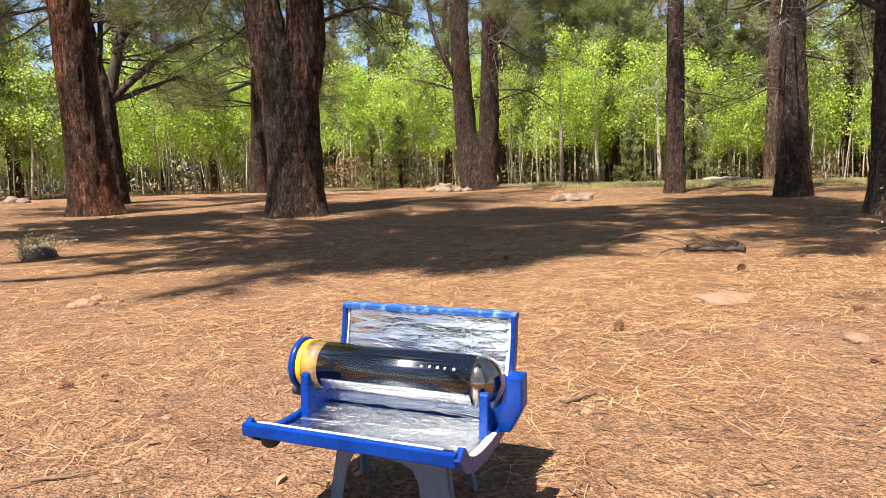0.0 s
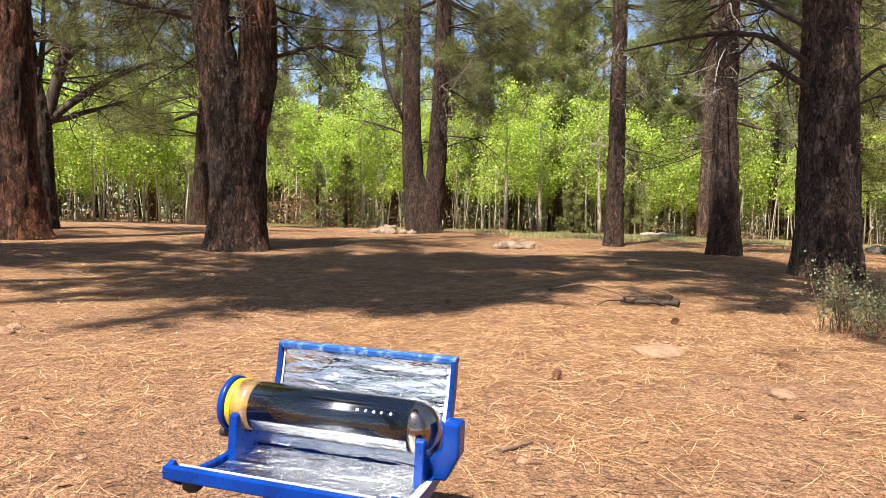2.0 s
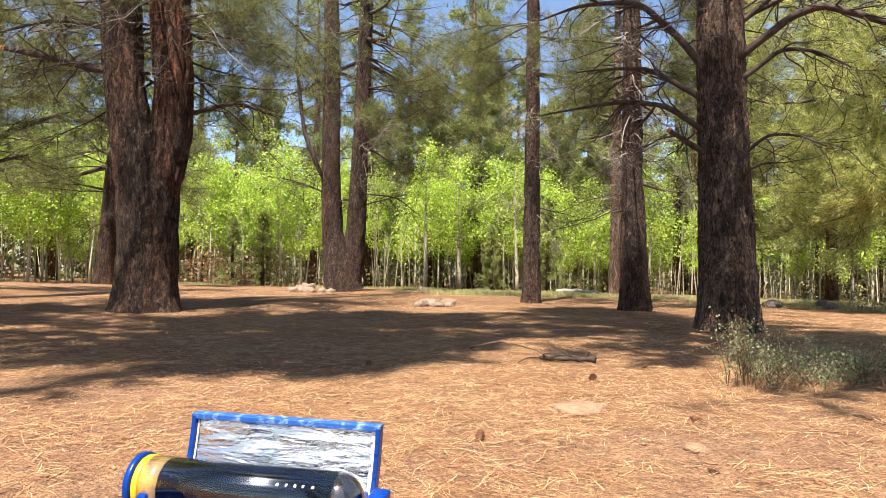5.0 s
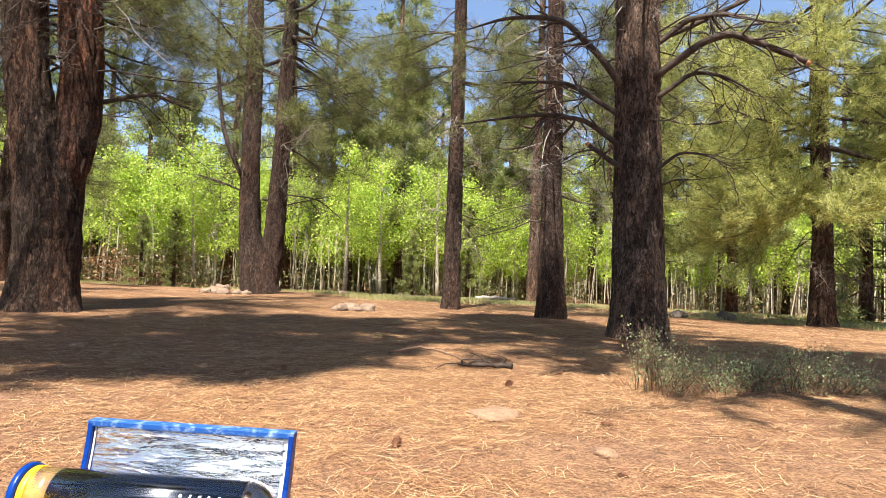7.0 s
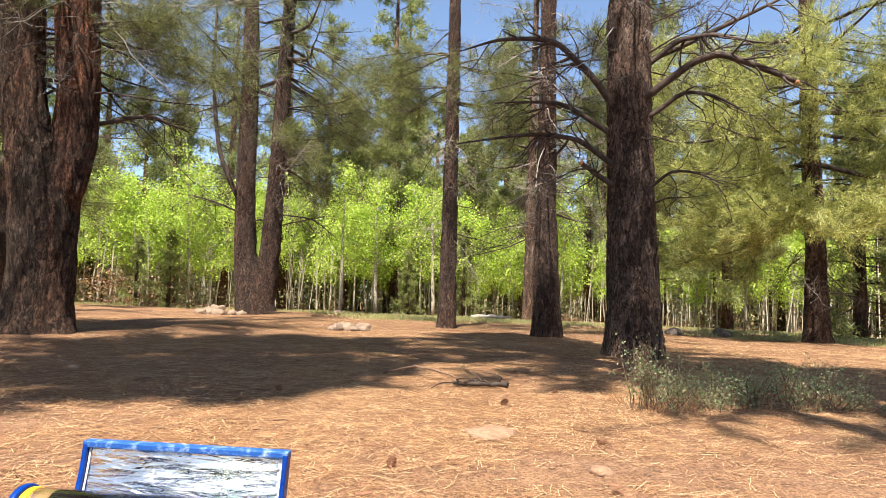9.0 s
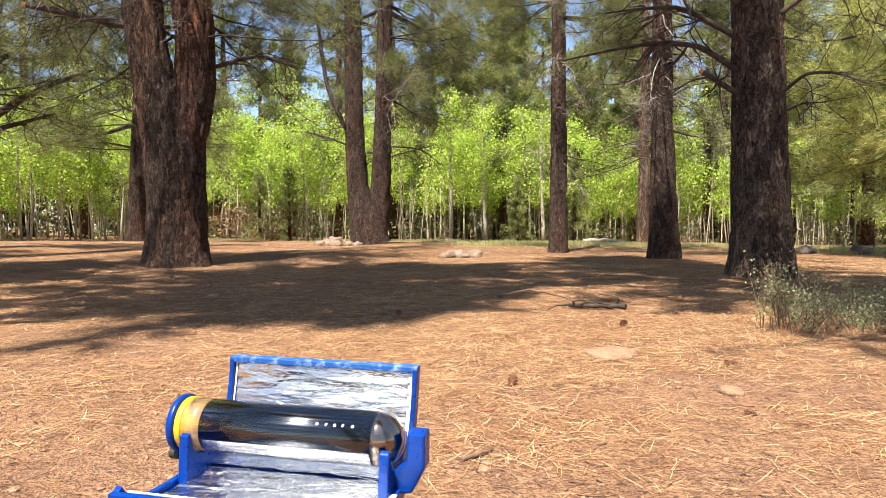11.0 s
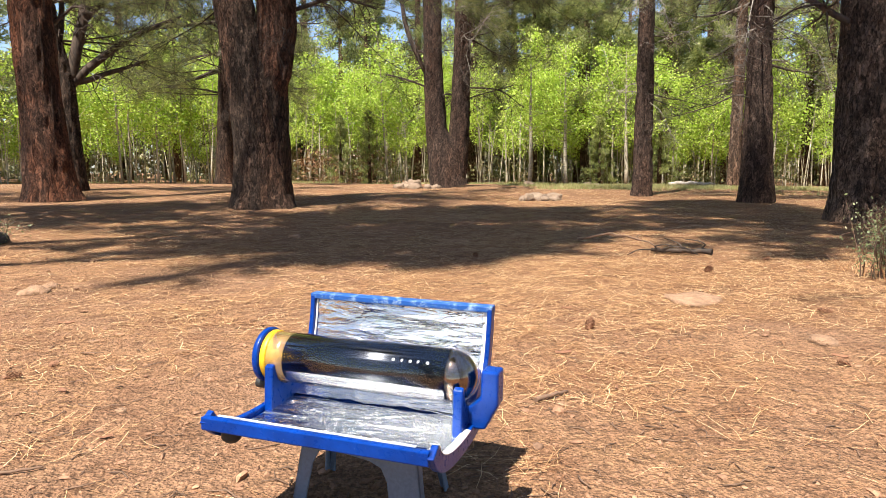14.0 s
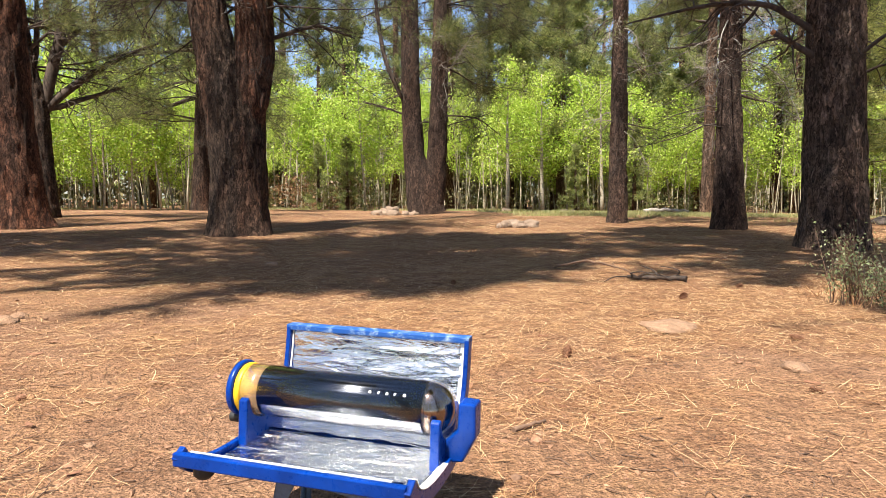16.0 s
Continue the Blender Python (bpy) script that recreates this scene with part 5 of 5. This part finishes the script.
def pebbles(count, seed):
    """Clods, gravel and bark crumbs."""
    rng = np.random.default_rng(seed)
    spots = scatter_positions(rng, count, 0.7, 7, lambda x, y: 1.1 - straw_cover(x, y))
    corners = np.array([(1, 0, 0), (-1, 0, 0), (0, 1, 0), (0, -1, 0), (0, 0, 1), (0, 0, -1)], float)
    tri = np.array([(0, 2, 4), (2, 1, 4), (1, 3, 4), (3, 0, 4), (2, 0, 5), (1, 2, 5), (3, 1, 5), (0, 3, 5)])
    vs, fs = [], []
    for n, (x, y) in enumerate(spots):
        s = min(0.0055, rng.lognormal(-6.05, 0.5)) * rng.uniform(0.6, 1.4, 3) * (1.2, 1.0, 0.7)
        c = corners * s * rng.uniform(0.7, 1.3, (6, 1))
        a = rng.uniform(0, 6.28)
        c[:, :2] = c[:, :2] @ np.array([[math.cos(a), -math.sin(a)], [math.sin(a), math.cos(a)]])
        vs.append(c + (x, y, height(x, y) + s[2] * 0.3))
        fs.append(tri + 6 * n)
    me = flat_mesh("gravel", np.concatenate(vs), np.concatenate(fs))
    me.polygons.foreach_set("use_smooth", [False] * len(me.polygons))
    ob = part("gravel", me, M_CLOD, None)
    return tagged(ob, "small clods and gravel on trodden soil", "gravel", kind="stuff")


pebbles(14000, 8)


def clods(count, seed):
    """Rounder crumbs of soil, bark and stone, large enough to see singly."""
    rng = np.random.default_rng(seed)
    bm = bmesh.new()
    bmesh.ops.create_icosphere(bm, subdivisions=1, radius=1.0)
    ball = np.array([v.co for v in bm.verts])
    tri = np.array([[v.index for v in f.verts] for f in bm.faces])
    bm.free()
    vs, fs = [], []
    for n, (x, y) in enumerate(scatter_positions(rng, count, 0.8, 6, lambda x, y: max(0.1, 0.9 - 0.35 * x - 0.9 * straw_cover(x, y)))):
        size = min(0.018, rng.lognormal(-5.4, 0.5)) * rng.uniform(0.6, 1.5, 3) * (1.3, 1.0, 0.6)
        c = ball * size * rng.uniform(0.55, 1.3, (len(ball), 1))
        a = rng.uniform(0, 6.28)
        c[:, :2] = c[:, :2] @ np.array([[math.cos(a), -math.sin(a)], [math.sin(a), math.cos(a)]])
        vs.append(c + (x, y, height(x, y) + size[2] * 0.35))
        fs.append(tri + len(ball) * n)
    me = flat_mesh("clods", np.concatenate(vs), np.concatenate(fs))
    me.polygons.foreach_set("use_smooth", [False] * len(me.polygons))
    return tagged(part("clods", me, M_CLOD, None), "reddish soil clods and bark crumbs on the ground", "clods", kind="stuff")


clods(1700, 18)


def twig_litter(count, seed):
    rng = np.random.default_rng(seed)
    sh = Shape()
    for x, y in scatter_positions(rng, count, 0.8, 9, lambda x, y: 0.6):
        a, ln, r = rng.uniform(0, 6.28), rng.uniform(0.015, 0.08), rng.uniform(0.0006, 0.0022)
        z = height(x, y) + r
        sh.tube([(x, y, z), (x + math.cos(a) * ln * 0.5, y + math.sin(a) * ln * 0.5, z + 0.004), (x + math.cos(a + 0.3) * ln, y + math.sin(a + 0.3) * ln, z)], [r, r, r * 0.6], 4)
    ob = part("twig_litter", sh.mesh("twig_litter"), M_TWIG, None)
    return tagged(ob, "short dark twigs and bark bits on the ground", "twigs", kind="stuff")


twig_litter(1800, 9)


# ---- shrubs and grass ----
def shrub(x, y, h, width, seed, leaves=800, label="sparse grey-green shrub at the pine's foot"):
    rng = np.random.default_rng(seed)
    ob = thing("shrub", label, "shrub", "shrubs by the large pine", pose(x, y, height(x, y) - 0.01))
    sh, tips = Shape(), []
    for _ in range(16):
        a = rng.uniform(0, 6.28)
        d = Vector((math.cos(a) * width, math.sin(a) * width, h * rng.uniform(0.7, 1.2)))
        line = curve_points((rng.normal() * 0.05, rng.normal() * 0.05, 0), d, d.length * rng.uniform(0.7, 1.05), rng, 5, 0, 0.1, 0.12)
        sh.tube(line, [0.0035, 0.003, 0.0026, 0.002, 0.0015, 0.001], 4, False)
        tips += line[2:]
        for _ in range(3):
            q = line[int(rng.integers(1, 5))]
            tp = curve_points(q, d.normalized() + Vector(rng.normal(size=3)) * 0.6, h * 0.3, rng, 3, 0, 0.1, 0.15)
            sh.tube(tp, [0.002, 0.0016, 0.0012, 0.001], 3, False)
            tips += tp[1:]
    tagged(part("stemwork", sh.mesh("stemwork"), M_TWIG, ob), kind="stuff")
    n = leaves
    c = np.array(tips)[rng.integers(0, len(tips), n)] + rng.normal(size=(n, 3)) * 0.025
    c[:, 2] = np.maximum(c[:, 2], 0.01)
    u = rng.normal(size=(n, 3)) + (0, 0, 0.5)
    u /= np.linalg.norm(u, axis=1)[:, None]
    w = np.cross(u, rng.normal(size=(n, 3)))
    w /= np.linalg.norm(w, axis=1)[:, None]
    s = rng.uniform(0.005, 0.0105, (n, 1))
    v = np.stack([c - u * s, c + w * s * 0.6, c + u * s, c - w * s * 0.6], 1).reshape(-1, 3)
    tagged(part("leaves", flat_mesh("leaves", v, np.arange(4 * n).reshape(-1, 4)), M_SHRUB, ob), kind="stuff")
    return ob


SHRUBS = [(2.53, 3.45, 0.42, 0.09), (2.72, 3.5, 0.2, 0.2), (2.98, 3.42, 0.19, 0.22), (3.3, 3.42, 0.22, 0.18), (3.55, 3.3, 0.3, 0.14), (3.85, 3.2, 0.24, 0.22), (3.15, 3.75, 0.24, 0.22), (3.6, 3.7, 0.2, 0.22), (4.1, 3.6, 0.24, 0.24)]
for n, (x, y, h, w) in enumerate(SHRUBS):
    shrub(x, y, h, w, 300 + n)
shrub(-3.3, 5.2, 0.22, 0.2, 320, 700, "low dull green shrub beside a dark stone")


def grass(count, seed):
    rng = np.random.default_rng(seed)
    spots = scatter_positions(rng, count, 11.5, 24, lambda x, y: max(0.0, min(1, 0.15 + 1.3 * noise.noise((x * 0.35, y * 0.35, 2.0)) + (0.35 if (x > 2.5 and x * x + y * y > 190) or y > 21 else -0.9))), -38, 56)
    base = np.array([(x, y, height(x, y)) for x, y in spots])
    c = np.repeat(base, 5, 0) + rng.normal(size=(len(base) * 5, 3)) * (0.06, 0.06, 0)
    up = np.tile((0.0, 0.0, 1.0), (len(c), 1))
    v, f = needle_fan(rng, c, up, 1, 0.1, 0.01, 0.6)
    ob = part("grass", flat_mesh("grass", v, f), M_GRASS, None)
    return tagged(ob, "thin spring grass along the clearing's far edge", "grass", kind="stuff")


grass(7500, 12)


def dry_tufts(count, seed):
    """Straw-dry grass standing round the shrubs."""
    rng = np.random.default_rng(seed)
    spots = [(2.4 + 1.8 * rng.uniform(), 3.2 + 0.7 * rng.uniform()) for _ in range(count)]
    base = np.array([(x, y, height(x, y)) for x, y in spots])
    c = np.repeat(base, 4, 0) + rng.normal(size=(len(base) * 4, 3)) * (0.02, 0.02, 0)
    v, f = needle_fan(rng, c, np.tile((0.0, 0.0, 1.0), (len(c), 1)), 1, 0.13, 0.003, 0.7)
    ob = part("dry_grass", flat_mesh("dry_grass", v, f), M_STRAW, None)
    return tagged(ob, "dry straw-coloured grass blades round the shrubs", "dry grass", kind="stuff")


dry_tufts(160, 14)
stick("fallen_log", [(6.6, 16.9, 0.08), (7.1, 16.8, 0.09), (7.7, 16.7, 0.07)], 0.07, M_DEAD, "pale fallen log lying in thin grass", "log", 2, 8)
stick("fallen_twig", [(1.3, 5.2, 0.03), (1.52, 5.05, 0.08), (1.7, 4.75, 0.06), (1.74, 4.6, 0.02)], 0.01, M_TWIG, "thin dark fallen twig arching over needles", "twig", 3, 9)
stick("fallen_twig", [(-0.98, 1.42, 0.006), (-0.9, 1.43, 0.008), (-0.84, 1.45, 0.006)], 0.005, M_TWIG, "short brown twig on trodden soil", "twig", 0, 10)
